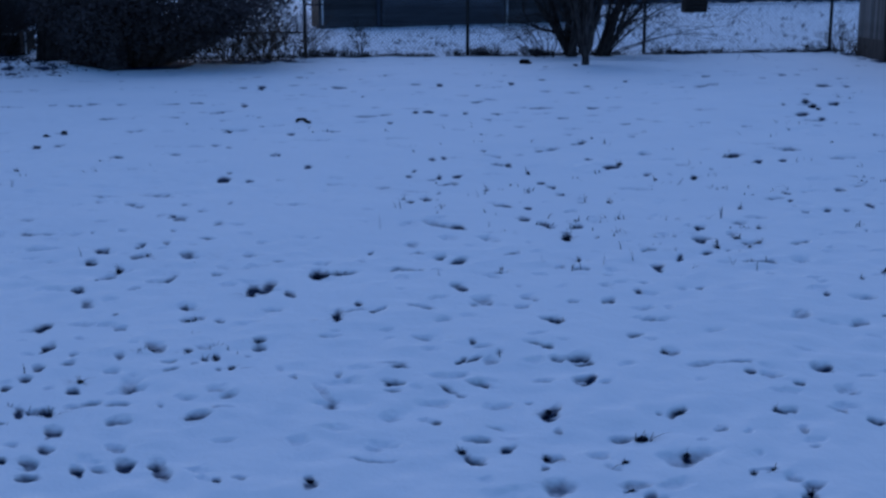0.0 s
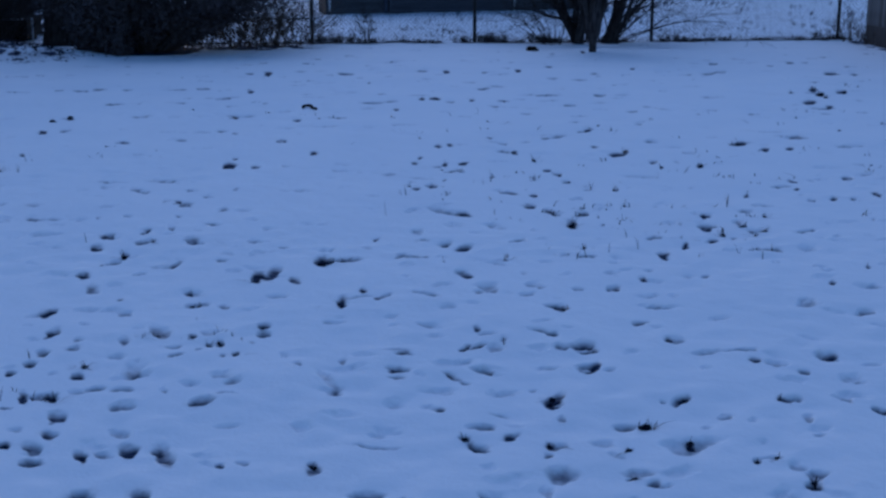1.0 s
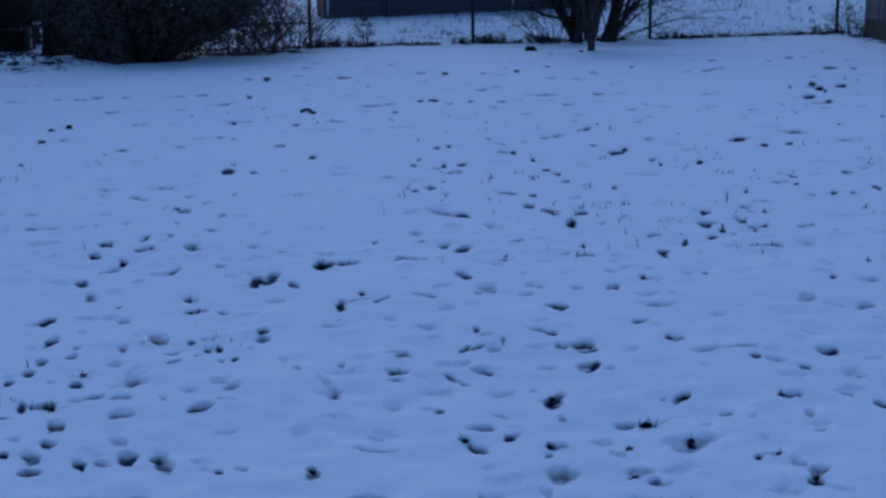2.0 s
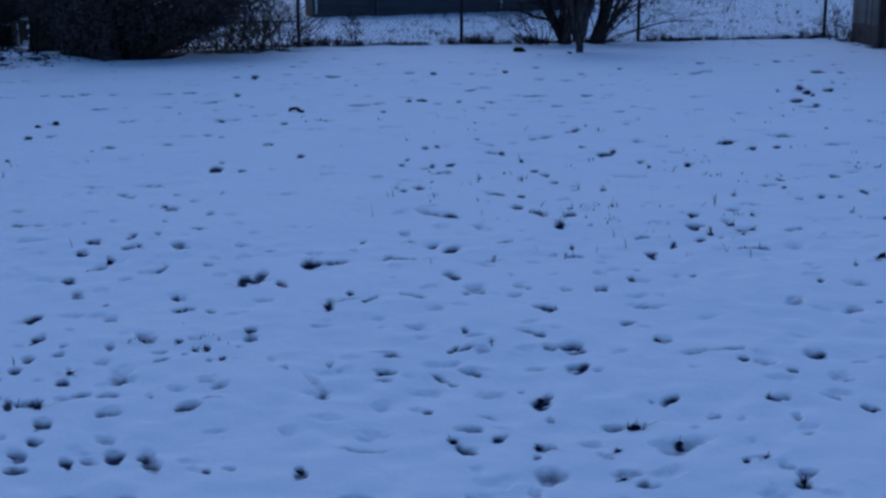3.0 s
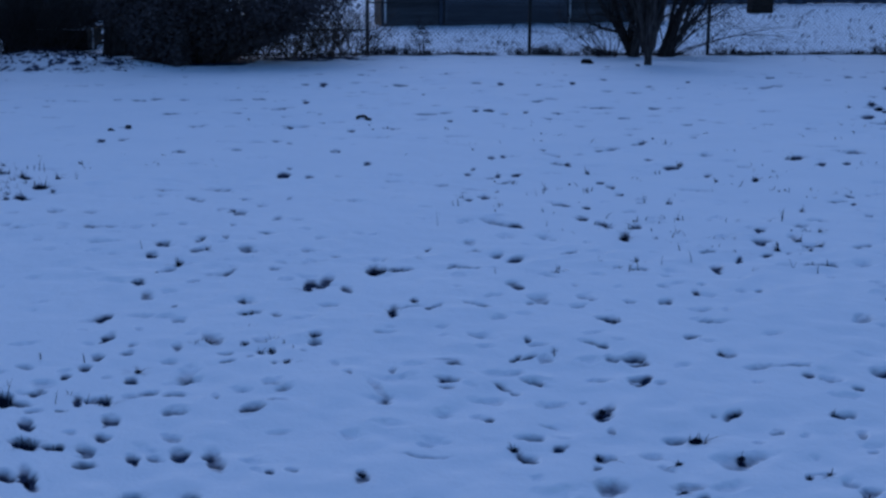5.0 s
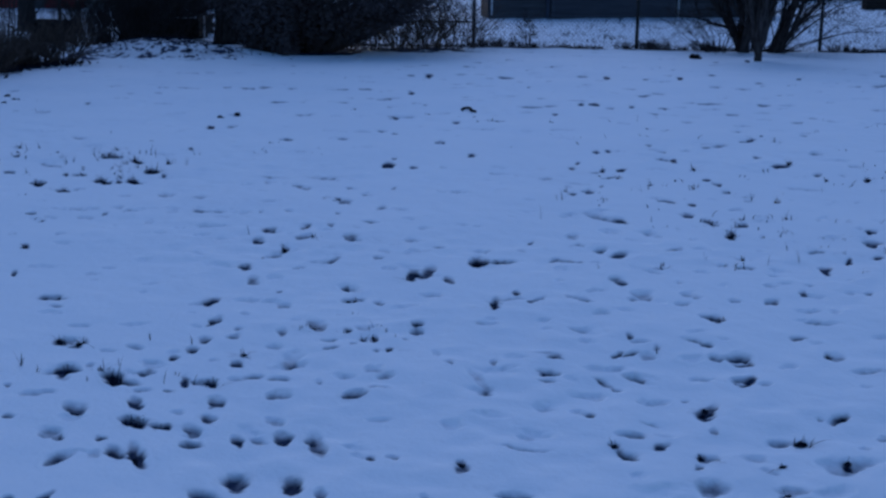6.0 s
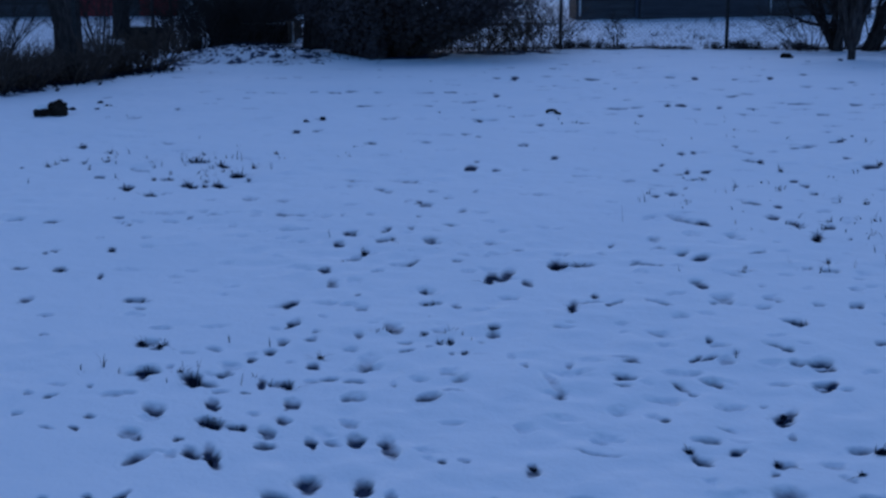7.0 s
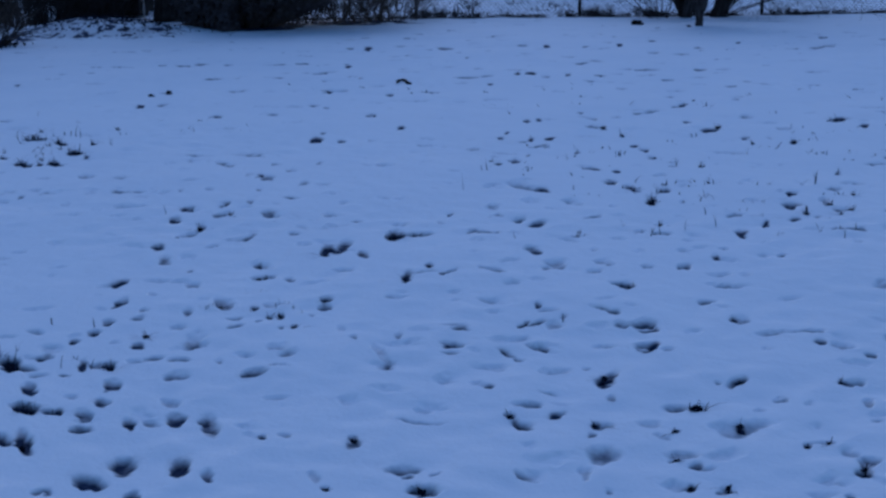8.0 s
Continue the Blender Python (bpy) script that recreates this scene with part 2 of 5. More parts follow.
prints(
    (0.513, 7.769, 0.088, 0.039, 0.75, -89), (0.609, 7.648, 0.072, 0.028, 0.5, 85), (0.647, 7.553, 0.07, 0.039, 0.7, 83), (0.722, 7.26, 0.13, 0.024, 1, 84),
    (0.807, 7.553, 0.082, 0.039, 0.8, 83), (-0.014, 7.588, 0.195, 0.061, 0.5, -55), (0.089, 7.53, 0.081, 0.045, 0.65, 89), (0.121, 7.438, 0.045, 0.022, 0.6, 89),
    (-0.397, 6.773, 0.038, 0.018, 0.75, -86), (-0.429, 6.534, 0.036, 0.026, 0.25, -82), (-0.171, 6.968, 0.07, 0.038, 0.3, -88), (-0.146, 6.763, 0.037, 0.028, 0.5, -2),
    (-0.012, 6.652, 0.071, 0.033, 0.7, 77), (0.094, 6.579, 0.088, 0.039, 0.6, 62), (0.377, 6.745, 0.077, 0.025, 0.5, 50), (0.494, 7.059, 0.041, 0.032, 0.35, 80),
)
prints(
    (0.019, 7.143, 0.063, 0.054, 0.25, 89), (0.279, 7.143, 0.074, 0.054, 0.25, 85), (-0.633, 6.278, 0.107, 0.044, 1, -83), (-0.528, 6.278, 0.062, 0.038, 0.9, -24),
    (-0.482, 6.311, 0.058, 0.033, 0.5, -2), (-0.225, 6.378, 0.06, 0.041, 0.9, -52), (-0.156, 6.32, 0.054, 0.033, 0.7, -1), (-0.626, 6.517, 0.05, 0.043, 0.25, -17),
    (0.089, 5.972, 0.053, 0.029, 0.9, -84), (0.063, 6.04, 0.053, 0.046, 0.4, 88), (0.192, 5.77, 0.084, 0.053, 0.35, 87), (0.154, 5.667, 0.035, 0.027, 0.45, 2),
    (-0.472, 5.483, 0.108, 0.022, 0.95, -85), (-0.388, 5.68, 0.048, 0.016, 0.9, -86), (-0.394, 5.567, 0.062, 0.019, 0.5, 20), (-0.289, 5.58, 0.063, 0.023, 0.85, 65),
)
prints(
    (-0.105, 5.626, 0.056, 0.031, 0.6, -27), (-0.07, 5.58, 0.034, 0.026, 0.7, -1), (0.007, 5.408, 0.043, 0.041, 0.25, 89), (0.406, 5.805, 0.057, 0.035, 0.35, 84),
    (0.438, 5.749, 0.028, 0.021, 0.5, 81), (0.602, 5.721, 0.035, 0.024, 0.5, 5), (0.471, 5.408, 0.065, 0.033, 0.85, -38), (0.495, 5.395, 0.05, 0.033, 0.7, 81),
    (0.717, 6.387, 0.059, 0.042, 0.6, 7), (0.295, 6.303, 0.038, 0.033, 0.3, 7), (0.366, 6.025, 0.03, 0.018, 0.3, 85), (0.604, 6.43, 0.035, 0.029, 0.3, 73),
    (0.361, 5.633, 0.043, 0.033, 0.3, 5), (1.301, 9.967, 0.06, 0.029, 0.7, 81), (1.557, 9.602, 0.085, 0.037, 0.6, 79), (1.891, 9.473, 0.117, 0.019, 0.7, 79),
)
prints(
    (1.732, 9.62, 0.076, 0.02, 0.25, 79), (2.85, 8.992, 0.103, 0.043, 0.45, 69), (2.412, 8.815, 0.077, 0.024, 0.75, -82), (2.358, 8.511, 0.046, 0.015, 0.8, 73),
    (2.333, 8.295, 0.044, 0.014, 0.6, 74), (2.261, 8.585, 0.102, 0.04, 0.35, 33), (2.838, 8.338, 0.086, 0.023, 0.6, 87), (2.505, 8.144, 0.064, 0.028, 0.5, 69),
    (2.648, 8.171, 0.058, 0.034, 0.45, 63), (2.335, 8.064, 0.063, 0.03, 0.4, 70), (1.959, 8.253, 0.087, 0.015, 0.5, 77), (1.97, 7.857, 0.073, 0.049, 0.25, 12),
    (1.828, 7.672, 0.053, 0.042, 0.3, 46), (1.706, 7.359, 0.093, 0.028, 0.35, 86), (1.748, 7.111, 0.053, 0.042, 0.65, 40), (2.033, 7.09, 0.107, 0.033, 0.45, 36),
)
prints(
    (1.555, 7.53, 0.081, 0.034, 0.75, 71), (1.491, 7.196, 0.12, 0.047, 0.75, 77), (1.45, 6.811, 0.059, 0.03, 0.75, 74), (1.288, 6.716, 0.062, 0.019, 0.75, 73),
    (1.133, 6.869, 0.046, 0.034, 0.6, 10), (1.126, 6.499, 0.098, 0.033, 0.75, 79), (1.583, 6.899, 0.03, 0.014, 0.7, 76), (1.643, 6.859, 0.03, 0.014, 0.6, 76),
    (1.625, 6.588, 0.035, 0.027, 0.9, 47), (1.725, 6.588, 0.052, 0.039, 0.8, 20), (2.17, 6.938, 0.042, 0.024, 0.25, 65), (1.922, 6.652, 0.069, 0.047, 0.3, 59),
    (2.543, 7.472, 0.048, 0.014, 0.6, 71), (2.099, 6.197, 0.034, 0.014, 0.6, 70), (2.254, 6.32, 0.044, 0.014, 0.8, 70), (1.825, 5.855, 0.053, 0.014, 0.85, 73),
)
prints(
    (0.935, 5.921, 0.063, 0.017, 0.8, 84), (0.843, 6.262, 0.041, 0.028, 0.5, 76), (0.991, 6.11, 0.033, 0.027, 0.45, 20), (0.803, 6.025, 0.037, 0.03, 0.35, 14),
    (0.769, 5.756, 0.042, 0.031, 0.75, 74), (1.251, 6.01, 0.031, 0.018, 0.45, 73), (1.163, 5.98, 0.031, 0.021, 0.3, 70), (0.94, 5.613, 0.039, 0.032, 0.35, 22),
    (0.91, 5.42, 0.045, 0.035, 0.4, 65), (1.033, 5.6, 0.034, 0.022, 0.2, 73), (1.169, 5.268, 0.049, 0.029, 0.25, 7), (1.609, 5.483, 0.075, 0.047, 0.4, 63),
    (1.819, 5.377, 0.077, 0.031, 0.4, 43), (2, 5.805, 0.054, 0.033, 0.3, 60), (1.971, 5.483, 0.027, 0.014, 0.8, 67), (0.901, 7.228, 0.043, 0.014, 0.4, 83),
)
prints(
    (1.657, 6.278, 0.034, 0.018, 0.3, 70), (-1.618, 5.01, 0.079, 0.024, 0.85, 89), (-1.467, 4.793, 0.047, 0.031, 0.5, 79), (-1.484, 4.904, 0.028, 0.019, 0.45, -57),
    (-1.292, 4.894, 0.053, 0.026, 0.5, -72), (-1.575, 4.735, 0.056, 0.028, 0.65, -67), (-1.58, 4.589, 0.039, 0.024, 0.75, -78), (-1.613, 4.478, 0.033, 0.022, 0.75, -79),
    (-1.356, 4.452, 0.046, 0.027, 0.9, -65), (-1.258, 4.322, 0.04, 0.033, 0.5, 43), (-1.311, 4.27, 0.035, 0.023, 0.3, -15), (-1.154, 4.31, 0.046, 0.021, 0.5, 8),
    (-1.005, 4.302, 0.025, 0.014, 0.5, -75), (-1.112, 4.139, 0.053, 0.038, 0.45, 72), (-1.174, 4.558, 0.111, 0.04, 0.3, -86), (-1.174, 5.01, 0.103, 0.036, 0.45, -63),
)
prints(
    (-1.275, 4.706, 0.04, 0.031, 0.3, -32), (-1.084, 4.818, 0.03, 0.02, 0.6, -9), (-1.049, 4.706, 0.041, 0.021, 0.7, 49), (-1.034, 4.946, 0.027, 0.014, 0.8, -77),
    (-0.948, 4.853, 0.026, 0.014, 0.9, -77), (-0.902, 4.864, 0.036, 0.014, 1, -79), (-0.825, 4.735, 0.025, 0.014, 0.9, -76), (-0.868, 4.711, 0.019, 0.014, 0.7, -77),
    (-0.977, 4.784, 0.02, 0.014, 0.8, -78), (-0.964, 4.999, 0.056, 0.044, 0.35, -60), (-0.763, 5.108, 0.042, 0.029, 0.8, 78), (-0.75, 5.01, 0.044, 0.03, 0.6, -74),
    (-0.777, 4.884, 0.021, 0.014, 0.5, -79), (-0.833, 4.469, 0.046, 0.039, 0.25, -49), (-0.774, 4.405, 0.045, 0.027, 0.35, 43), (-0.781, 4.282, 0.04, 0.016, 0.55, -2),
)
prints(
    (-1.383, 4.223, 0.062, 0.025, 1, -70), (-1.484, 4.231, 0.066, 0.016, 1, -71), (-1.436, 4.223, 0.037, 0.027, 0.8, -36), (-1.502, 4.109, 0.016, 0.014, 0.8, -60),
    (-1.304, 4.025, 0.057, 0.027, 0.6, -68), (-1.282, 3.863, 0.046, 0.024, 0.75, -66), (-1.298, 3.751, 0.045, 0.029, 0.6, -56), (-1.27, 3.635, 0.035, 0.028, 0.85, 26),
    (-1.385, 3.76, 0.03, 0.014, 1, -71), (-1.132, 3.704, 0.054, 0.022, 0.9, -71), (-0.997, 3.751, 0.046, 0.028, 0.95, -67), (-1.066, 3.72, 0.04, 0.027, 0.5, -60),
    (-1.064, 3.897, 0.047, 0.034, 0.4, -57), (-0.882, 3.735, 0.096, 0.027, 0.36, -66), (-0.854, 3.659, 0.062, 0.028, 0.25, -75), (-0.903, 3.751, 0.029, 0.017, 0.45, -71),
)
prints(
    (-0.685, 3.609, 0.03, 0.014, 1, -80), (-0.62, 3.638, 0.024, 0.02, 0.4, -26), (-0.855, 4.184, 0.045, 0.041, 0.6, 64), (-0.856, 4.154, 0.032, 0.022, 0.85, -11),
    (-0.561, 4.58, 0.038, 0.015, 0.4, -61), (-0.636, 4.72, 0.034, 0.022, 0.2, -78), (-1.4, 3.897, 0.028, 0.02, 0.25, -37), (-1.526, 5.136, 0.026, 0.02, 0.3, -35),
    (-0.478, 5.164, 0.049, 0.022, 0.35, 21), (-0.081, 5.153, 0.056, 0.023, 0.25, 0), (-0.397, 4.659, 0.042, 0.014, 0.5, -85), (-0.435, 4.435, 0.117, 0.024, 0.25, -65),
    (-0.396, 4.302, 0.049, 0.031, 0.36, -82), (-0.193, 4.764, 0.059, 0.022, 0.35, 0), (-0.169, 4.72, 0.033, 0.021, 0.8, 15), (-0.192, 4.567, 0.042, 0.018, 0.4, 0),
)
prints(
    (-0.177, 4.54, 0.039, 0.031, 0.65, -3), (-0.181, 4.457, 0.039, 0.017, 0.45, -1), (0.123, 5.064, 0.033, 0.014, 0.85, 88), (0.073, 4.818, 0.042, 0.014, 0.85, 66),
    (0.126, 4.853, 0.052, 0.018, 0.6, 49), (0.226, 4.92, 0.036, 0.014, 0.6, 87), (0.168, 4.999, 0.046, 0.027, 0.4, 1), (0.193, 4.843, 0.05, 0.037, 0.3, 85),
    (0.387, 5.042, 0.059, 0.02, 0.65, -30), (0.433, 4.999, 0.028, 0.025, 0.8, 50), (0.463, 4.843, 0.041, 0.037, 0.5, 63), (0.546, 4.853, 0.086, 0.045, 1.01, 82),
    (0.537, 4.594, 0.069, 0.04, 1.01, 81), (0.127, 4.58, 0.045, 0.03, 0.55, -27), (0.147, 4.558, 0.021, 0.018, 0.6, 4), (0.02, 4.491, 0.054, 0.017, 0.6, -45),
)
prints(
    (0.068, 4.427, 0.027, 0.014, 0.9, -49), (0.383, 4.594, 0.05, 0.023, 0.4, 1), (0.311, 4.364, 0.017, 0.014, 0.4, 79), (0.367, 4.215, 0.059, 0.031, 1.01, 84),
    (0.385, 4.27, 0.066, 0.02, 0.5, 65), (0.392, 4.054, 0.025, 0.014, 0.6, 84), (-0.053, 4.154, 0.046, 0.026, 0.35, -41), (-0.024, 4.124, 0.026, 0.014, 0.55, -90),
    (0.178, 4.098, 0.038, 0.015, 0.3, 0), (0.124, 3.972, 0.05, 0.035, 0.5, 2), (0.06, 3.87, 0.02, 0.014, 0.8, 89), (0.095, 3.814, 0.053, 0.014, 0.5, -56),
    (0.123, 3.751, 0.024, 0.014, 0.65, 1), (0.107, 3.798, 0.039, 0.036, 0.35, 79), (0.212, 3.88, 0.043, 0.018, 0.8, 44), (0.33, 3.831, 0.023, 0.014, 0.8, 84),
)
prints(
    (0.317, 3.735, 0.028, 0.014, 0.6, 85), (0.359, 3.814, 0.03, 0.026, 0.45, 13), (0.35, 3.585, 0.058, 0.045, 0.36, 77), (-0.216, 3.914, 0.037, 0.034, 0.2, -14),
    (-0.221, 3.792, 0.083, 0.014, 0.4, 0), (-0.408, 3.638, 0.015, 0.014, 0.6, -82), (-0.398, 3.591, 0.044, 0.023, 0.4, -82), (0.896, 4.946, 0.032, 0.014, 0.9, 79),
    (0.928, 4.957, 0.054, 0.037, 0.45, 71), (0.816, 5.176, 0.04, 0.023, 0.5, 4), (1.184, 4.803, 0.045, 0.022, 0.65, 4), (1.07, 4.793, 0.089, 0.02, 0.25, 1),
    (1.185, 4.682, 0.035, 0.021, 0.8, 69), (1.254, 4.64, 0.056, 0.042, 0.4, -64), (1.339, 4.558, 0.024, 0.02, 0.85, -85), (1.478, 4.769, 0.054, 0.037, 0.65, 17),
)
prints(
    (1.486, 4.72, 0.037, 0.019, 0.9, 6), (1.626, 4.659, 0.044, 0.014, 0.35, 2), (1.502, 4.513, 0.048, 0.035, 0.3, 35), (1.513, 4.461, 0.028, 0.014, 0.4, 5),
    (0.568, 4.612, 0.055, 0.014, 0.8, 83), (0.611, 4.558, 0.036, 0.027, 0.25, 9), (0.814, 4.231, 0.053, 0.024, 0.55, 55), (0.836, 4.242, 0.039, 0.014, 0.8, 56),
    (0.755, 4.231, 0.016, 0.014, 0.7, 79), (1.174, 4.254, 0.029, 0.014, 0.95, 74), (1.218, 4.262, 0.045, 0.031, 0.6, 14), (1.404, 4.282, 0.04, 0.028, 0.45, -45),
    (1.508, 4.176, 0.037, 0.03, 0.85, 80), (1.491, 4.203, 0.025, 0.014, 0.7, 69), (1.227, 4.079, 0.05, 0.018, 0.45, 72), (1.221, 3.924, 0.026, 0.019, 0.5, 23),
)
prints(
    (0.939, 4.072, 0.034, 0.024, 0.45, 65), (1.027, 4.043, 0.023, 0.018, 0.2, 55), (0.866, 3.993, 0.022, 0.018, 0.3, 56), (0.664, 4, 0.039, 0.031, 0.5, 18),
    (0.6, 4.018, 0.032, 0.025, 0.35, 12), (0.581, 3.792, 0.016, 0.014, 0.85, 80), (0.509, 3.837, 0.05, 0.041, 0.2, 67), (0.53, 3.72, 0.035, 0.021, 0.2, 4),
    (0.758, 3.814, 0.077, 0.058, 0.18, 65), (0.786, 3.857, 0.02, 0.014, 0.6, 74), (0.962, 3.689, 0.022, 0.014, 0.8, 74), (1.033, 3.729, 0.019, 0.014, 0.6, 73),
    (1.01, 3.72, 0.047, 0.021, 0.35, 4), (1.074, 3.674, 0.039, 0.027, 0.3, 59), (1.122, 3.6, 0.047, 0.032, 0.5, 59), (1.09, 3.515, 0.039, 0.026, 0.95, 60),
)
prints(
    (0.563, 3.548, 0.023, 0.014, 0.6, 5), (0.614, 3.515, 0.022, 0.014, 0.6, 6), (0.58, 3.585, 0.051, 0.02, 0.4, 2), (0.634, 3.501, 0.044, 0.019, 0.3, 2),
    (-1.944, 4.271, 0.049, 0.045, 1, -63), (-1.745, 4.201, 0.086, 0.043, 1, -65), (-1.655, 4.288, 0.039, 0.029, 0.8, -83), (-1.676, 4.172, 0.048, 0.024, 0.5, -6),
    (-1.989, 4.238, 0.045, 0.031, 0.45, 27), (-1.934, 4.182, 0.047, 0.023, 0.3, -53), (-2.209, 4.056, 0.042, 0.019, 0.3, -9), (-2.168, 3.937, 0.03, 0.016, 0.55, 56),
    (-2.076, 4.05, 0.018, 0.014, 0.7, -60), (-1.941, 4.007, 0.06, 0.031, 0.35, 25), (-1.761, 3.885, 0.063, 0.036, 0.65, -46), (-1.728, 3.842, 0.024, 0.017, 0.8, -40),
)
prints(
    (-1.938, 3.77, 0.029, 0.018, 0.7, -20), (-1.943, 3.659, 0.026, 0.014, 0.75, -40), (-2.032, 3.64, 0.034, 0.014, 0.5, -6), (-1.57, 3.965, 0.07, 0.025, 0.8, -58),
    (-1.513, 3.787, 0.059, 0.039, 1, -25), (-1.412, 3.761, 0.038, 0.024, 0.9, 0), (-1.562, 3.635, 0.022, 0.015, 0.8, -27), (-1.742, 3.649, 0.066, 0.036, 0.4, -40),
    (-1.691, 3.614, 0.033, 0.014, 0.8, -65), (-1.629, 3.456, 0.068, 0.03, 0.7, 78), (-1.478, 3.536, 0.062, 0.031, 0.65, -60), (-1.398, 3.521, 0.098, 0.027, 1, -58),
    (-1.05, 3.411, 0.069, 0.039, 0.65, -73), (-1.099, 3.273, 0.058, 0.033, 0.75, -47), (-1.756, 3.11, 0.031, 0.017, 0.6, -71), (-1.627, 3.137, 0.022, 0.014, 0.7, -17),
)
prints(
    (-1.573, 3.095, 0.043, 0.023, 1, -13), (-1.539, 3.168, 0.045, 0.014, 0.85, -89), (-1.528, 3.493, 0.032, 0.021, 0.25, -82), (-1.812, 4.582, 0.046, 0.032, 0.5, -34),
    (-2.034, 4.548, 0.031, 0.02, 0.8, -30), (-1.893, 4.512, 0.041, 0.023, 0.3, -8), (-1.207, 3.183, 0.03, 0.014, 0.6, 55), (-1.6, 4.102, 0.037, 0.019, 0.4, 25),
    (-1.887, 4.331, 0.026, 0.018, 0.4, -54), (-5.041, 9.849, 0.069, 0.03, 0.3, -64), (-4.79, 8.778, 0.059, 0.019, 0.5, -60), (-4.796, 8.933, 0.059, 0.016, 0.5, -61),
    (-4.832, 9.127, 0.063, 0.032, 0.6, -54), (-4.611, 9.025, 0.06, 0.016, 0.6, -63), (-4.457, 9.088, 0.06, 0.027, 0.6, -61), (-4.153, 8.366, 0.077, 0.04, 0.8, -60),
)
prints(
    (-3.772, 7.975, 0.095, 0.046, 0.9, -64), (-3.484, 7.72, 0.078, 0.037, 0.85, -51), (-3.413, 7.797, 0.042, 0.034, 0.5, 10), (-3.731, 8.343, 0.088, 0.015, 0.8, -69),
    (-3.631, 8.37, 0.062, 0.052, 0.6, -36), (-3.408, 8.167, 0.103, 0.045, 1, -56), (-3.329, 8.093, 0.061, 0.035, 0.9, -62), (-3.269, 8.14, 0.06, 0.015, 0.8, -69),
    (-3.206, 8.22, 0.114, 0.03, 1, -66), (-3.129, 8.146, 0.055, 0.041, 0.6, -63), (-3.221, 8.653, 0.12, 0.046, 1, -68), (-3.076, 8.485, 0.058, 0.019, 0.5, -68),
    (-3.537, 9.123, 0.093, 0.021, 0.8, -69), (-3.469, 9.045, 0.056, 0.041, 0.8, -61), (-3.763, 9.22, 0.083, 0.057, 0.6, 7), (-4.096, 8.834, 0.06, 0.046, 0.5, 28),
)
prints(
    (-3.346, 6.953, 0.047, 0.038, 0.7, -57), (-2.929, 7.058, 0.042, 0.021, 0.7, -70), (-3.191, 6.771, 0.044, 0.014, 0.6, -63), (-3.689, 6.784, 0.053, 0.035, 0.6, 12),
    (-3.007, 6.163, 0.054, 0.021, 0.7, -62), (-3.302, 6.092, 0.059, 0.021, 0.5, -60), (-3.318, 6.022, 0.037, 0.014, 0.7, -58), (-2.804, 7.162, 0.063, 0.03, 0.35, 18),
    (-2.802, 7.755, 0.099, 0.041, 0.25, -70), (-4.227, 12.086, 0.149, 0.08, 0.3, 77), (-3.584, 11.11, 0.082, 0.024, 0.8, -72), (-5.36, 12.624, 0.092, 0.039, 0.4, -65),
    (-3.193, 6.414, 0.03, 0.014, 0.4, -59), (-3.072, 5.72, 0.043, 0.034, 0.8, -42), (-2.821, 5.649, 0.049, 0.017, 0.9, -62), (-2.458, 5.256, 0.08, 0.049, 0.5, -33),
)
prints(
    (-2.502, 5.273, 0.026, 0.015, 0.7, -67), (-2.43, 5.276, 0.029, 0.014, 0.7, -63), (-2.362, 5.103, 0.034, 0.021, 0.3, -25), (-2.716, 4.912, 0.037, 0.03, 0.4, 27),
    (-2.571, 4.631, 0.025, 0.014, 0.7, -55), (-2.11, 4.613, 0.047, 0.044, 0.7, 80), (-2.034, 4.603, 0.031, 0.022, 0.6, -71), (-0.871, 3.387, 0.064, 0.029, 0.75, -72),
    (-0.774, 3.321, 0.039, 0.021, 0.65, -70), (-0.949, 3.189, 0.045, 0.024, 0.8, -90), (-1.183, 3.17, 0.015, 0.014, 0.4, -41), (-0.233, 3.425, 0.054, 0.029, 0.55, -6),
    (-0.205, 3.374, 0.022, 0.014, 0.5, 29), (-0.131, 3.393, 0.013, 0.014, 0.6, 90), (-0.156, 3.277, 0.047, 0.037, 0.8, 0), (0.112, 3.418, 0.033, 0.018, 0.7, -78),
)
prints(
    (0.141, 3.415, 0.04, 0.033, 0.3, 90), (-0.469, 3.34, 0.041, 0.016, 0.3, -73), (-0.422, 3.263, 0.019, 0.014, 0.75, 90), (0.296, 3.454, 0.053, 0.02, 0.3, 90),
    (0.584, 3.362, 0.025, 0.014, 0.85, 74), (0.548, 3.371, 0.04, 0.032, 0.3, 0), (0.681, 3.357, 0.042, 0.022, 0.36, 70), (0.662, 3.331, 0.011, 0.014, 0.6, 90),
    (0.693, 3.37, 0.009, 0.014, 0.6, 69), (1.011, 3.335, 0.017, 0.014, 0.85, 73), (0.36, 3.344, 0.013, 0.014, 0.5, 90), (0.944, 3.354, 0.04, 0.027, 0.25, 0),
    (-3.638, 12.057, 0.116, 0.07, 0.65, -63), (-3.548, 11.06, 0.096, 0.024, 0.6, -72), (-3.395, 11.247, 0.1, 0.057, 0.4, -65), (-2.698, 10.47, 0.086, 0.053, 0.5, -67),
)
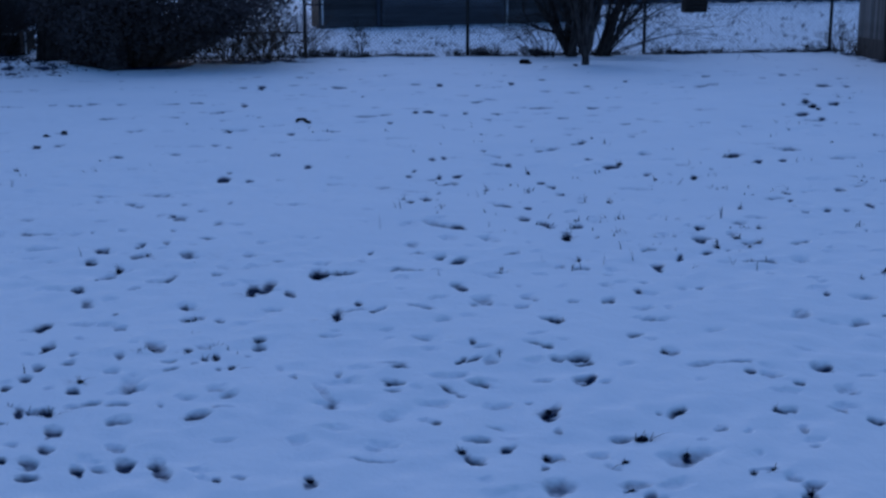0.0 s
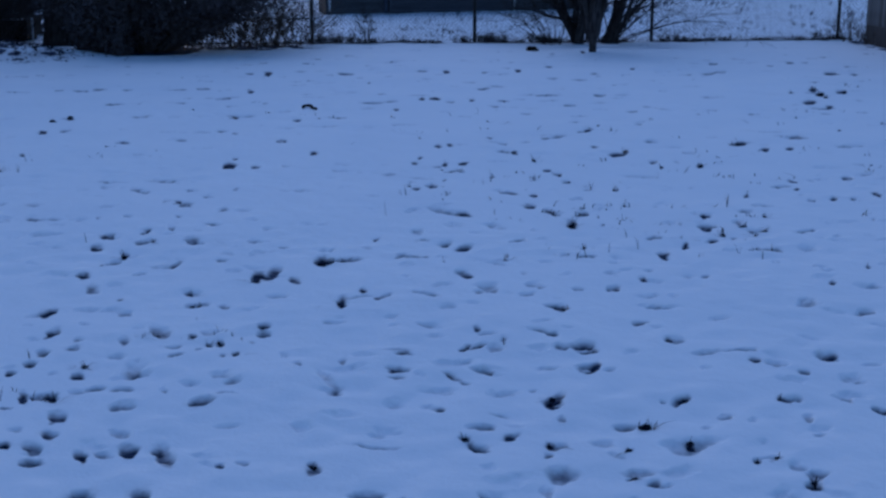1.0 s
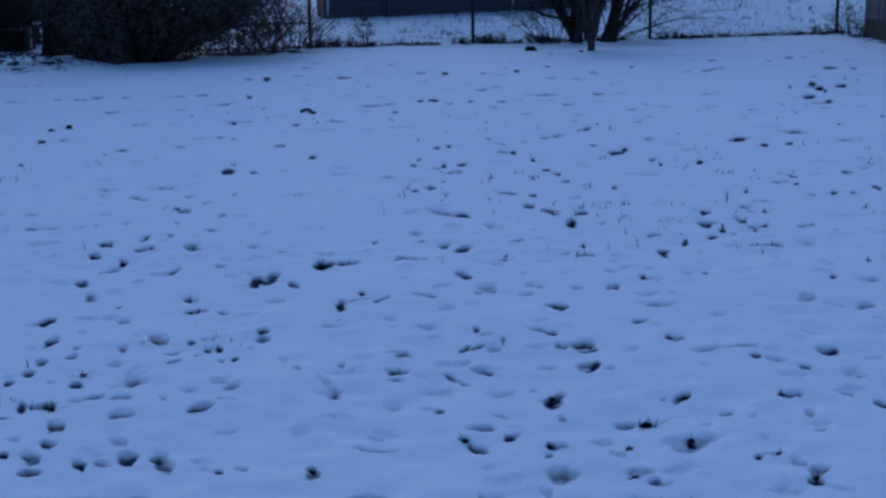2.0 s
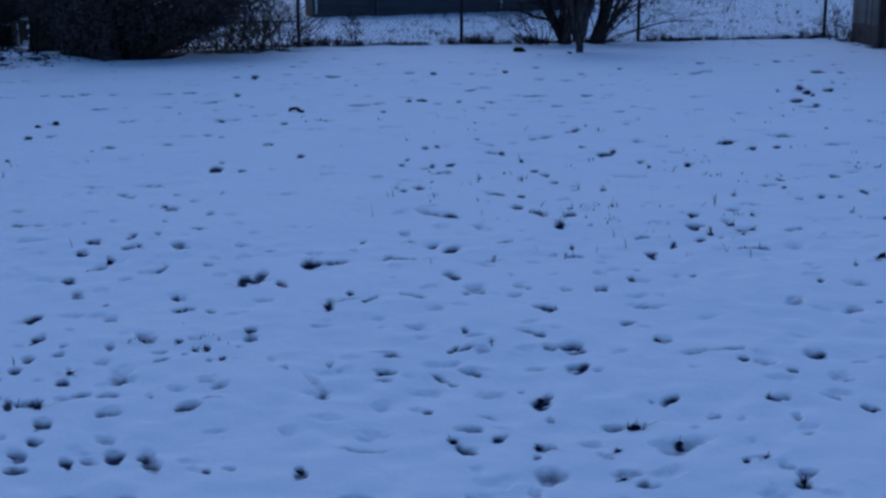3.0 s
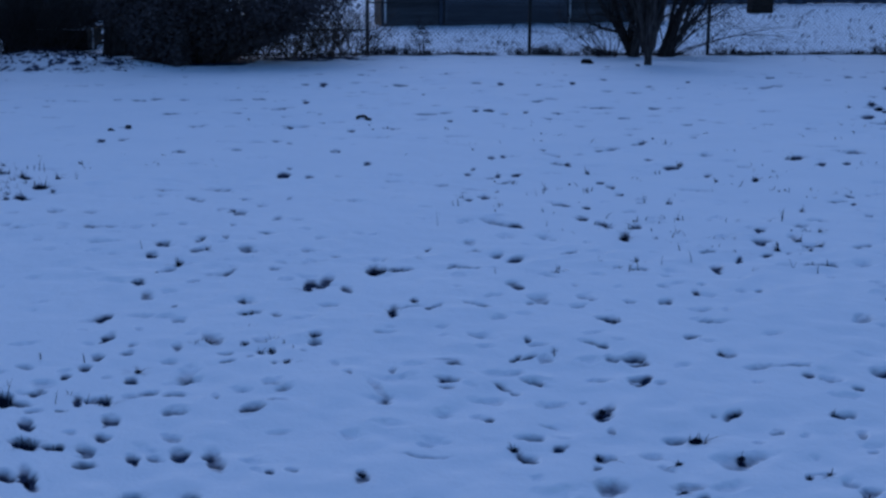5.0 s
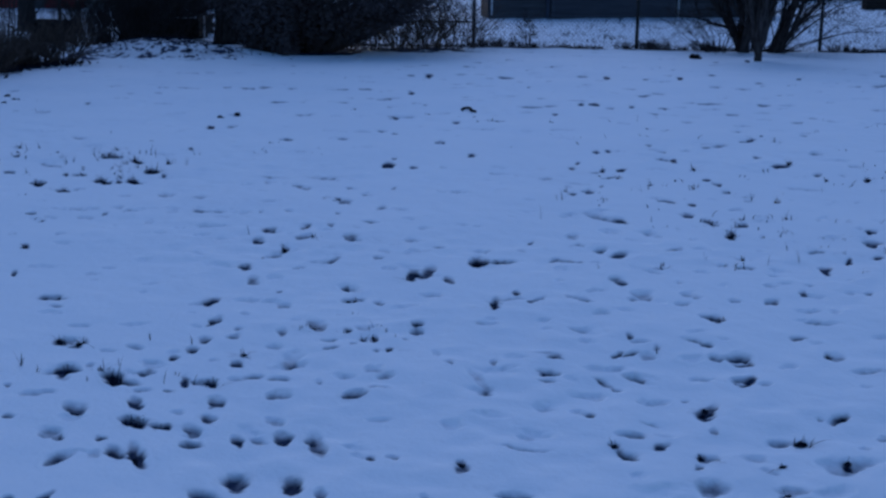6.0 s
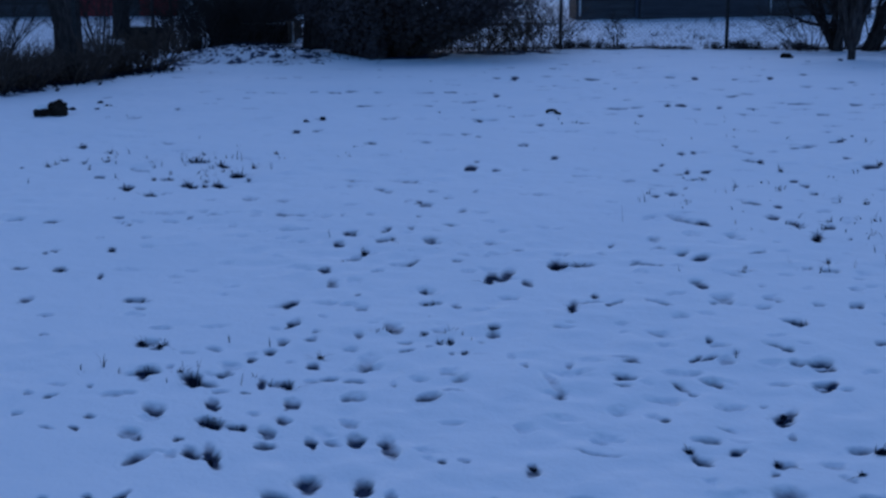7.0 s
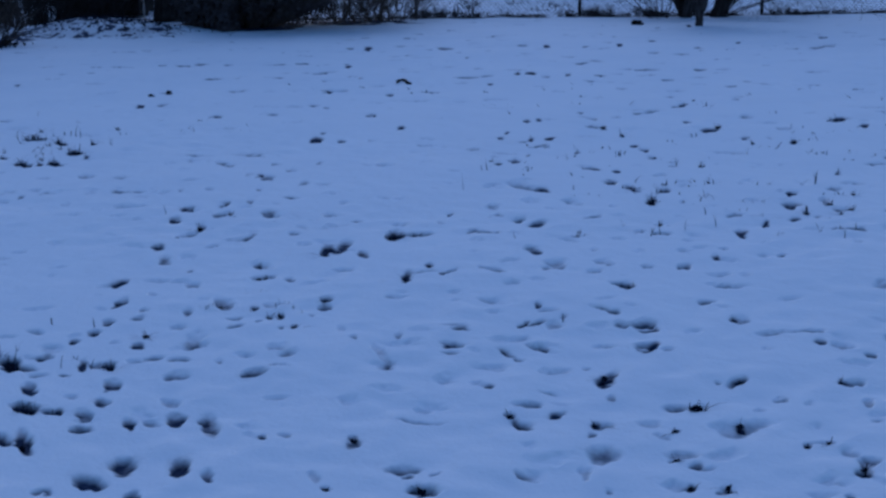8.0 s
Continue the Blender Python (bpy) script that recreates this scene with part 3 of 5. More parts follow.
prints(
    (-3.422, 16.383, 0.128, 0.021, 0.8, -78), (-4.101, 14.941, 0.14, 0.093, 0.4, -62), (-3.753, 14.876, 0.136, 0.076, 0.35, -70), (-2.266, 14.556, 0.192, 0.032, 0.7, -81),
    (-1.941, 13.402, 0.134, 0.029, 0.5, -82), (-2.43, 17.125, 0.259, 0.052, 0.7, -82), (-2.667, 17.039, 0.172, 0.052, 0.5, -80), (-2.029, 17.387, 0.178, 0.076, 0.35, -82),
    (-1.393, 17.125, 0.215, 0.113, 0.65, -84), (-0.987, 15.702, 0.125, 0.021, 0.7, -86), (-0.045, 17.476, 0.223, 0.039, 0.7, -90), (-0.381, 17.657, 0.182, 0.078, 0.4, -89),
    (-1.404, 10.57, 0.085, 0.042, 0.6, -80), (-2.005, 12.367, 0.113, 0.089, 0.5, -16), (-2.058, 12.188, 0.09, 0.053, 0.45, -76), (-1.44, 12.013, 0.086, 0.032, 0.5, -82),
)
prints(
    (-2.227, 10.503, 0.085, 0.037, 0.4, -76), (-2.169, 11.06, 0.101, 0.072, 0.4, -12), (-2, 11.171, 0.095, 0.058, 0.35, -74), (-1.866, 11.024, 0.074, 0.029, 0.4, -79),
    (-0.801, 13.455, 0.11, 0.104, 0.55, -41), (-0.616, 13.618, 0.11, 0.073, 0.5, -85), (-0.538, 12.889, 0.098, 0.029, 0.4, -87), (-0.3, 13.841, 0.141, 0.037, 0.7, -89),
    (-0.166, 13.898, 0.142, 0.049, 0.75, -89), (0.007, 13.673, 0.11, 0.061, 0.4, 90), (0.239, 13.729, 0.111, 0.024, 0.7, 89), (0.409, 15.074, 0.182, 0.059, 0.55, 70),
    (0.591, 15.487, 0.141, 0.069, 0.4, 87), (1.032, 14.432, 0.256, 0.092, 0.4, 1), (1.712, 14.494, 0.125, 0.076, 0.7, 79), (1.937, 14.494, 0.101, 0.088, 0.4, 34),
)
prints(
    (0.941, 17.566, 0.225, 0.039, 0.75, 87), (0.772, 12.743, 0.096, 0.057, 0.4, 85), (1.95, 17.211, 0.174, 0.06, 0.5, 83), (2.58, 18.125, 0.19, 0.032, 0.6, 82),
    (1.326, 16.542, 0.161, 0.073, 0.3, 84), (3.874, 18.824, 0.211, 0.057, 0.6, 78), (3.507, 17.387, 0.226, 0.112, 0.35, 75), (5.175, 17.387, 0.277, 0.088, 0.7, 72),
    (5.428, 17.211, 0.305, 0.051, 0.6, 73), (4.286, 15.074, 0.174, 0.045, 0.8, 73), (4.243, 14.619, 0.164, 0.044, 0.9, 73), (4.58, 14.941, 0.206, 0.063, 0.7, 72),
    (3.912, 13.841, 0.352, 0.059, 0.5, 74), (3.999, 13.402, 0.166, 0.046, 0.4, 72), (5.079, 19.14, 0.221, 0.065, 0.5, 74), (2.441, 10.57, 0.104, 0.05, 0.75, 73),
)
prints(
    (2.557, 10.244, 0.13, 0.031, 0.7, 76), (1.354, 10.028, 0.107, 0.066, 0.8, 78), (1.203, 10.404, 0.082, 0.028, 0.7, 83), (2.983, 10.916, 0.118, 0.088, 0.6, 50),
    (2.767, 10.276, 0.082, 0.031, 0.5, 73), (3.289, 10.404, 0.119, 0.064, 0.3, 7), (0.912, 10.952, 0.18, 0.049, 0.4, 57), (1.236, 11.478, 0.149, 0.04, 0.5, 58),
    (0.347, 10.916, 0.089, 0.02, 0.5, 88), (0.408, 10.57, 0.101, 0.094, 0.35, 73), (-0.087, 10.308, 0.096, 0.032, 0.6, -89), (0.006, 10.372, 0.097, 0.023, 0.6, 90),
    (0.522, 10.028, 0.108, 0.018, 0.7, 87), (0.435, 10.089, 0.077, 0.054, 0.4, 85), (1.782, 11.886, 0.085, 0.042, 0.4, 79), (1.711, 10.74, 0.076, 0.065, 0.3, 35),
)
prints(
    (-1.188, 14.556, 0.13, 0.093, 0.3, -5), (-1.564, 15.775, 0.141, 0.109, 0.25, -8), (-2.986, 12.322, 0.086, 0.065, 0.3, -21), (-2.483, 13.841, 0.097, 0.08, 0.3, -29),
    (1.904, 10.089, 0.063, 0.044, 0.3, 69), (3.168, 13.039, 0.118, 0.074, 0.2, 9), (-0.437, 11.678, 0.13, 0.061, 0.3, -1), (-0.737, 11.478, 0.077, 0.059, 0.25, -5),
)

# faint small dents scattered over the trodden lawn
rng = random.Random(5)
for _ in range(330):
    fy = 8.5 + 14.0 * rng.random() ** 0.9
    fx = rng.uniform(-0.5, 0.4) * fy
    s = rng.uniform(0.012, 0.026) * (1 + fy / 12)
    PRINTS.append((fx, fy, s * rng.uniform(1.2, 3.5), s, rng.uniform(0.1, 0.36), rng.uniform(-25, 25)))
for _ in range(170):
    fy = rng.uniform(12.0, 21.5)
    s = rng.uniform(0.03, 0.06)
    PRINTS.append((rng.uniform(-0.42, 0.38) * fy, fy, s * rng.uniform(1.0, 2.2), s, rng.uniform(0.3, 0.65), rng.uniform(-20, 20)))
for _ in range(260):
    fy = rng.uniform(3.4, 9.0)
    s = rng.uniform(0.014, 0.04)
    PRINTS.append((rng.uniform(-0.48, 0.4) * fy, fy, s * rng.uniform(1.1, 2.2), s, rng.uniform(0.06, 0.22), rng.uniform(-40, 40)))


def build_ground():
    rows = [3.1]
    while rows[-1] < 27:
        rows.append(rows[-1] + 0.0085 * (rows[-1] / 4) ** 1.5)
    while rows[-1] < 2500:
        rows.append(rows[-1] * 1.05 + 0.1)
    back = [3.1]
    while back[-1] > -2000:
        back.append(back[-1] - 0.12 - 0.12 * abs(back[-1] - 3.1))
    v = np.array(back[:0:-1] + rows)
    u = np.arange(-0.66, 0.43, 0.00135)
    far = 0.01 * (1.25 ** np.arange(1, 34) - 1)
    u = np.concatenate([u[0] - far[::-1], u, u[-1] + far])
    X = u[None, :] * (np.abs(v - 3.0) + 3.0 + 0 * v)[:, None]
    Y = np.repeat(v[:, None], len(u), 1)
    Z = lie(X, Y)
    near = step(60, 30, np.abs(Y)) * step(30, 15, np.abs(X))
    Z += near * (0.030 * (soft_noise(X, Y, 1.7, 1) - 0.5) + 0.016 * (soft_noise(X, Y, 0.45, 2) - 0.5) + (0.013 * (soft_noise(X, Y, 0.13, 3) - 0.5) + 0.006 * (soft_noise(X, Y, 0.09, 15) - 0.5) + 0.0015 * (soft_noise(X, Y, 0.045, 16) - 0.5)) * (0.5 + step(0.4, 0.75, soft_noise(X, Y, 0.8, 17))))
    C = COVER + near * (0.006 * (soft_noise(X, Y, 0.9, 4) - 0.5) + 0.016 * (soft_noise(X, Y, 0.17, 6) - 0.5) * step(0.35, 0.7, soft_noise(X, Y, 1.1, 5)))
    # litter under the fence, on the heap, beneath the shrubs and along the board fence
    patch = soft_noise(X, Y, 0.3, 7) * 0.4 + soft_noise(X, Y, 0.11, 8) * 0.35 + soft_noise(X, Y, 0.05, 9) * 0.25
    C -= 0.06 * step(0.22, 0.03, np.abs(Y - fence_y(X) - 0.03)) * step(0.35, 0.6, patch) * step(-10, -9.2, X) * step(12, 9, X)
    heap = np.exp(-(((X + 6.85) / 1.15) ** 2) - ((Y - 18.9) / 0.85) ** 2)
    speck = 0.4 * soft_noise(X, Y, 0.12, 19) + 0.6 * soft_noise(X, Y, 0.05, 20)
    C -= step(0.1, 0.5, heap) * (0.018 + 0.04 * step(0.5, 0.75, speck))
    C -= 0.05 * step(0.2, 0.5, Y - fence_y(X)) * step(60, 40, Y) * step(0.58, 0.72, speck) * soft_noise(X, Y, 0.9, 24)
    C -= 0.08 * step(-7.35, -8.0, X - 0.1 * (Y - 16)) * step(11, 13, Y) * step(19, 17.5, Y) * step(0.4, 0.55, patch)
    shrub = np.sqrt(((X + 5.15) / 1.1) ** 2 + ((Y - 20.9) / 1.1) ** 2)
    C -= 0.09 * step(1.05, 0.8, shrub)
    C -= 0.07 * step(1.0, 0.6, np.sqrt(((X + 3.6) / 1.4) ** 2 + ((Y - 21.9) / 0.7) ** 2)) * step(0.38, 0.55, patch)
    C -= 0.07 * step(0.45, 0.1, np.abs(X - 7.65)) * step(14, 15, Y) * step(25, 24, Y) * step(0.42, 0.55, patch)
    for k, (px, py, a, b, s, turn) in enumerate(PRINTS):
        r = 2.4 * max(a, b) + 0.03
        i0, i1 = np.searchsorted(v, (py - r, py + r))
        w = max(py - r, 3.1)
        j0, j1 = np.searchsorted(u, sorted(((px - r) / (w if px - r < 0 else py + r), (px + r) / (py + r if px + r < 0 else w))))
        if i1 <= i0 or j1 <= j0:
            continue
        x, y = X[i0:i1, j0:j1] - px, Y[i0:i1, j0:j1] - py
        q = radians(turn)
        m = min(a, b)
        wx, wy = x + px + 3.1 * k, y + py
        wob = 0.012 + 0.02 * float(step(5, 8, py))
        x = x + 0.7 * m * (soft_noise(wx, wy, 0.9 * m + 0.02, 11) - 0.5) + wob * (soft_noise(wx, wy, 0.025, 12) - 0.5)
        y = y + 0.7 * m * (soft_noise(wx, wy, 0.9 * m + 0.02, 13) - 0.5) + 2 * wob * (soft_noise(wx, wy, 0.025, 14) - 0.5)
        p, o = (x * math.cos(q) + y * math.sin(q)) / a, (y * math.cos(q) - x * math.sin(q)) / b
        rad = np.hypot(p, o)
        # bared lawn and painted dent shade: strongest at the near side, ramping away
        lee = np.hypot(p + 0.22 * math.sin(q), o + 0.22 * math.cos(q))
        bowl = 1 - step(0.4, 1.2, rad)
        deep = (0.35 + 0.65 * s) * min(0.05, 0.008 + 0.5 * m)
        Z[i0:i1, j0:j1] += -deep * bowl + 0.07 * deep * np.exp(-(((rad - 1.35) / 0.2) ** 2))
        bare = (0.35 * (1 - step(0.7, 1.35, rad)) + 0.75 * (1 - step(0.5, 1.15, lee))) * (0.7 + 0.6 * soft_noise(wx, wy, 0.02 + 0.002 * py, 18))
        # more loss farther off, painting the shade of the dents' far walls
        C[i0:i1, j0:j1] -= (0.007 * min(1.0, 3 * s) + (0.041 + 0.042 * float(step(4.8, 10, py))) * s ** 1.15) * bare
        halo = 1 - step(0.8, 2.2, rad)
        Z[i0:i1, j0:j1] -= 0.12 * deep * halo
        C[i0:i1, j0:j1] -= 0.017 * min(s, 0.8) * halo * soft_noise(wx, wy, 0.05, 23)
        if s > 1.0:
            ridge = np.exp(-(((y / math.hypot(a * math.sin(q), b * math.cos(q)) - 0.05) / 0.16) ** 2)) * bowl
            Z[i0:i1, j0:j1] += 0.014 * ridge
            C[i0:i1, j0:j1] += 0.05 * ridge
    me = bpy.data.meshes.new("ground")
    nr, nc = X.shape
    me.vertices.add(nr * nc)
    me.vertices.foreach_set("co", np.stack([X, Y, Z], -1).astype(np.float32).ravel())
    q = (np.arange(nr - 1)[:, None] * nc + np.arange(nc - 1)[None, :]).ravel()
    quads = np.stack([q, q + 1, q + nc + 1, q + nc], -1)
    me.loops.add(quads.size)
    me.loops.foreach_set("vertex_index", quads.ravel().astype(np.int32))
    me.polygons.add(len(quads))
    me.polygons.foreach_set("loop_start", (4 * np.arange(len(quads))).astype(np.int32))
    me.polygons.foreach_set("use_smooth", np.ones(len(quads), bool))
    # snow thickness, with the dents' painted shade taken off it
    at = me.attributes.new("cover_and_shade", "FLOAT", "POINT")
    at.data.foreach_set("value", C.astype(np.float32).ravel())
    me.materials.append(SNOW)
    me.update(calc_edges=True)
    me.validate()
    ob = new("ground", me)
    return tagged(ob, "trodden thin snow over a lawn, dented by boots and paws", "snowy ground", kind="structure")


build_ground()

# ---- fences ----


def fence_post(x, y, parent, top=1.26):
    vs, fs = [], []
    z = high(x, y)
    tube([(x, y, z - 0.2), (x, y, z + 0.5), (x, y, z + top), (x, y, z + top + 0.02)], [0.032, 0.032, 0.032, 0.02], 10, vs, fs)
    piece("post", mesh_of("post", vs, fs, STEEL, True), parent)


def chain_link(name, a, b, posts, label):
    """A chain-link fence from a to b, with posts at the given fractions of its length."""
    run = (Vector(b) - Vector(a)).length
    way = (Vector(b) - Vector(a)) / run
    thing = tagged(new(name), label, "fence", "chain-link fences")
    at = lambda s: (a[0] + way.x * s, a[1] + way.y * s)
    for s in posts:
        fence_post(*at(s), thing)
    vs, fs = [], []
    pts = [(*at(s), high(*at(s)) + 1.22) for s in np.linspace(0, run, 12)]
    tube(pts, [0.021] * 12, 8, vs, fs)
    piece("top_rail", mesh_of("top_rail", vs, fs, STEEL, True), thing)
    vs, fs = [], []
    low, tall, pitch = 0.03, 1.18, 0.078
    s = -tall
    side = Vector((-way.y, way.x, 0)) * 0.003
    while s < run:
        for sign in (1, -1):
            p0, p1 = (s, low) if sign > 0 else (s, low + tall), (s + tall, low + tall) if sign > 0 else (s + tall, low)
            c0, c1 = max(0.0, -p0[0] / tall), min(1.0, (run - p0[0]) / tall)
            if c1 - c0 < 0.02:
                continue
            pp = []
            for c in (c0, c1):
                q = p0[0] + c * tall
                zz = p0[1] + c * (p1[1] - p0[1])
                x, y = at(q)
                pp.append(Vector((x, y, high(x, y) + zz)) + sign * side)
            tube(pp, [0.0027, 0.0027], 3, vs, fs)
        s += pitch
    tagged(piece("wire_mesh", mesh_of("wire_mesh", vs, fs, WIRE), thing), "thin diamond wire netting", kind="stuff")
    return thing


back = chain_link("chain_link_fence", (-9.3, fence_y(-9.3), 0), (13.6, fence_y(13.6), 0), [0.01, 3.4, 6.96, 9.9, 13.25, 16.96, 20.2, 23.2],
                  "low grey steel chain-link fence along the back of the snowy yard")
vs, fs = [], []
tube([(-4.15, fence_y(-4.15) - 0.05, 0.42), (-3.2, fence_y(-3.2) - 0.05, 0.45), (-2.45, fence_y(-2.45) - 0.05, 0.45)], [0.016] * 3, 7, vs, fs)
piece("low_rail", mesh_of("low_rail", vs, fs, STEEL, True), back)
vs, fs = [], []
tube([(-2.45, fence_y(-2.45) + 0.04, 0.93), (-1.98, fence_y(-1.98) + 0.04, 0.93)], [0.014] * 2, 7, vs, fs)
piece("gate_rail", mesh_of("gate_rail", vs, fs, STEEL, True), back)
chain_link("chain_link_fence", (-9.32, fence_y(-9.3) - 0.15, 0), (-9.0, 8.6, 0), [0.6, 3.6, 6.6, 9.6, 12.6], "low grey steel chain-link fence behind brush beside the yard")


def board_fence(name, a, b, width, tall, mat, label, gap=0.008, seed=1, kick=False):
    rng = random.Random(seed)
    a, b = Vector((*a, 0)), Vector((*b, 0))
    way = (b - a).normalized()
    run = (b - a).length
    turn = math.degrees(math.atan2(way.y, way.x))
    thing = tagged(new(name), label, "fence")
    bm = block(width - gap, 0.022, tall, (0, 0, tall / 2), 0.004)
    me = bpy.data.meshes.new("board")
    bm.to_mesh(me)
    bm.free()
    me.materials.append(mat)
    for k in range(int(run / width)):
        p = a + way * (k + 0.5) * width
        piece("board", me, thing, pose(p.x, p.y, high(p.x, p.y) + 0.02 + rng.uniform(-0.025, 0.02), rng.uniform(-0.5, 0.5), rng.uniform(-0.8, 0.8), turn + rng.uniform(-1.5, 1.5)))
    off = Vector((-way.y, way.x, 0)) * 0.05
    for h in (0.35, tall - 0.3):
        p = (a + b) / 2 + off
        bm = block(run, 0.04, 0.09, (0, 0, 0), 0.004)
        r = part("rail", bm, mat, thing)
        slope = math.atan2(high(b.x, b.y) - high(a.x, a.y), run)
        r.matrix_basis = pose(p.x, p.y, (high(a.x, a.y) + high(b.x, b.y)) / 2 + h, 0, -math.degrees(slope), turn)
    for k in range(1 if kick else 0, int(run / (1.75 if kick else 2.4)) + 1):
        p = a + way * min(run - 0.05, k * (1.75 if kick else 2.4) + 0.05) + off * (-1.6 if kick else 2.2)
        r = part("post", block(0.09, 0.09, tall + 0.25, (0, 0, tall / 2 - 0.05), 0.006), DAMP if kick else mat, thing)
        r.matrix_basis = pose(p.x, p.y, high(p.x, p.y), 0, 0, turn)
    if kick:
        p = (a + b) / 2 - off * 0.55
        r = part("kick_board", block(run - 0.2, 0.025, 0.36, (0, 0, 0.16), 0.005), DAMP, thing, "dark wet kick board")
        r.matrix_basis = pose(p.x, p.y, high(p.x, p.y), 0, 0, turn)
    return thing


board_fence("board_fence", (7.62, 23.65), (7.52, 14.2), 0.145, 1.75, WOOD, "weathered grey vertical board fence at the yard's edge", seed=3, kick=True)
board_fence("board_fence", (4.6, 46.0), (18.0, 50.5), 0.2, 1.8, BOARD, "dark blue-grey board fence beyond a snowy neighbouring yard", seed=4)

# ---- neighbouring buildings ----


def gable_house(name, a, b, deep, tall, wall, label, base=0.0):
    """A plain gabled building whose front runs from a to b; returns the empty, with x along the front."""
    a, b = Vector((*a, base)), Vector((*b, base))
    run, turn = (b - a).length, math.degrees(math.atan2(b.y - a.y, b.x - a.x))
    thing = tagged(new(name), label, "house")
    thing.matrix_basis = pose(a.x, a.y, base, 0, 0, turn)
    for nm, sx, sy, c in (("front_wall", run, 0.2, (run / 2, 0.1, tall / 2 - 0.3)), ("back_wall", run, 0.2, (run / 2, deep - 0.1, tall / 2 - 0.3)),
                          ("side_wall", 0.2, deep - 0.41, (0.1, deep / 2, tall / 2 - 0.3)), ("side_wall", 0.2, deep - 0.41, (run - 0.1, deep / 2, tall / 2 - 0.3))):
        part(nm, block(sx, sy, tall + 0.6, c, 0.01), wall, thing)
    bm = bmesh.new()
    o, top = 0.35, tall + 0.32 * deep
    ps = [(-o, -o, tall - 0.05), (run + o, -o, tall - 0.05), (run + o, deep / 2, top), (-o, deep / 2, top), (run + o, deep + o, tall - 0.05), (-o, deep + o, tall - 0.05)]
    lo = [bm.verts.new(p) for p in ps]
    hi = [bm.verts.new((p[0], p[1], p[2] + 0.16)) for p in ps]
    for f in ((0, 1, 2, 3), (3, 2, 4, 5)):
        bm.faces.new([hi[i] for i in f])
        bm.faces.new([lo[i] for i in reversed(f)])
    for i, j in ((0, 1), (1, 2), (2, 4), (4, 5), (5, 3), (3, 0)):
        bm.faces.new((lo[i], lo[j], hi[j], hi[i]))
    part("roof", bm, ROOF, thing)
    # lapped siding boards low on the front
    lap = mesh_of("siding_board", [(0, 0, 0), (run, 0, 0), (run, -0.022, 0), (0, -0.022, 0), (0, -0.004, 0.16), (run, -0.004, 0.16), (run, 0, 0.16), (0, 0, 0.16)],
                  [(0, 3, 2, 1), (3, 4, 5, 2), (4, 7, 6, 5), (0, 7, 4, 3), (1, 2, 5, 6)], wall)
    for k in range(8):
        piece("siding_board", lap, thing, pose(0, 0, 0.02 + 0.16 * k))
    return thing


house = gable_house("house", (-3.34, 34.7), (4.42, 36.28), 1.9, 2.6, SIDING, "low dark grey house with a blue-grey panel, beyond the fence")
door = part("garage_door", block(3.4, 0.07, 2.1, (3.42, -0.06, 1.12), 0.01), PANEL, house, "wide blue-grey garage door")
for k in range(4):
    part("door_panel", block(3.25, 0.02, 0.42, (3.42, -0.103, 0.36 + 0.5 * k), 0.006), PANEL, door)
part("downspout", block(0.06, 0.06, 2.3, (5.2, -0.06, 1.25), 0.01), PALE, house, "pale downspout")
part("downspout", block(0.05, 0.06, 2.3, (0.1, -0.06, 1.25), 0.01), PALE, house)
part("corner_trim", block(0.09, 0.09, 2.5, (1.62, -0.05, 1.25), 0.01), BOARD, house)

red = gable_house("house", (-22.5, 33.0), (-11.6, 37.5), 7.0, 2.5, SIDING, "dark house with dull red doors behind trees and fence")
part("door", block(1.1, 0.06, 2.0, (7.3, -0.06, 1.0), 0.01), RED, red, "dull red door")
part("door", block(1.5, 0.06, 2.0, (5.6, -0.06, 1.0), 0.01), RED, red, "dull red door")
part("window_panel", block(0.95, 0.06, 1.5, (8.55, -0.06, 0.95), 0.01), PALE, red, "pale window panel")
part("step", block(1.7, 0.5, 0.16, (8.7, -0.3, 0.06), 0.01), PALE, red, "snow-dusted pale step")

crate = tagged(new("timber_box"), "small dark timber box standing in the neighbouring snow", "box")
bx, by = 8.0, 41.2
for k in range(3):
    r = part("plank", block(0.70, 0.5, 0.15, (0, 0, 0.075 + 0.156 * k), 0.008), STONE, crate)
    r.matrix_basis = pose(bx, by, high(bx, by) - 0.01, 0, 0, 8)

low_box = tagged(new("utility_trailer"), "low dark utility trailer with a pale top edge behind the heap", "trailer")
low_box.matrix_basis = pose(-8.1, 22.75, 0.0, 0, 0, 10)
part("bed", block(1.3, 1.9, 0.34, (0, 0.6, 0.25), 0.02), RUBBER, low_box)
part("edge_board", block(0.85, 0.03, 0.025, (0.2, -0.37, 0.433), 0.005), PALE, low_box, "pale edge board")
part("corner_post", block(0.03, 0.03, 0.46, (0.74, -0.34, 0.23), 0.005), PALE, low_box, "pale corner post")
for sx in (-0.55, 0.55):
    bm = bmesh.new()
    bmesh.ops.create_cone(bm, cap_ends=True, segments=20, radius1=0.2, radius2=0.2, depth=0.14, matrix=pose(sx, 0.9, 0.2, 0, 90, 0))
    part("wheel", bm, RUBBER, low_box, "black rubber wheel")

# ---- trees and shrubs ----


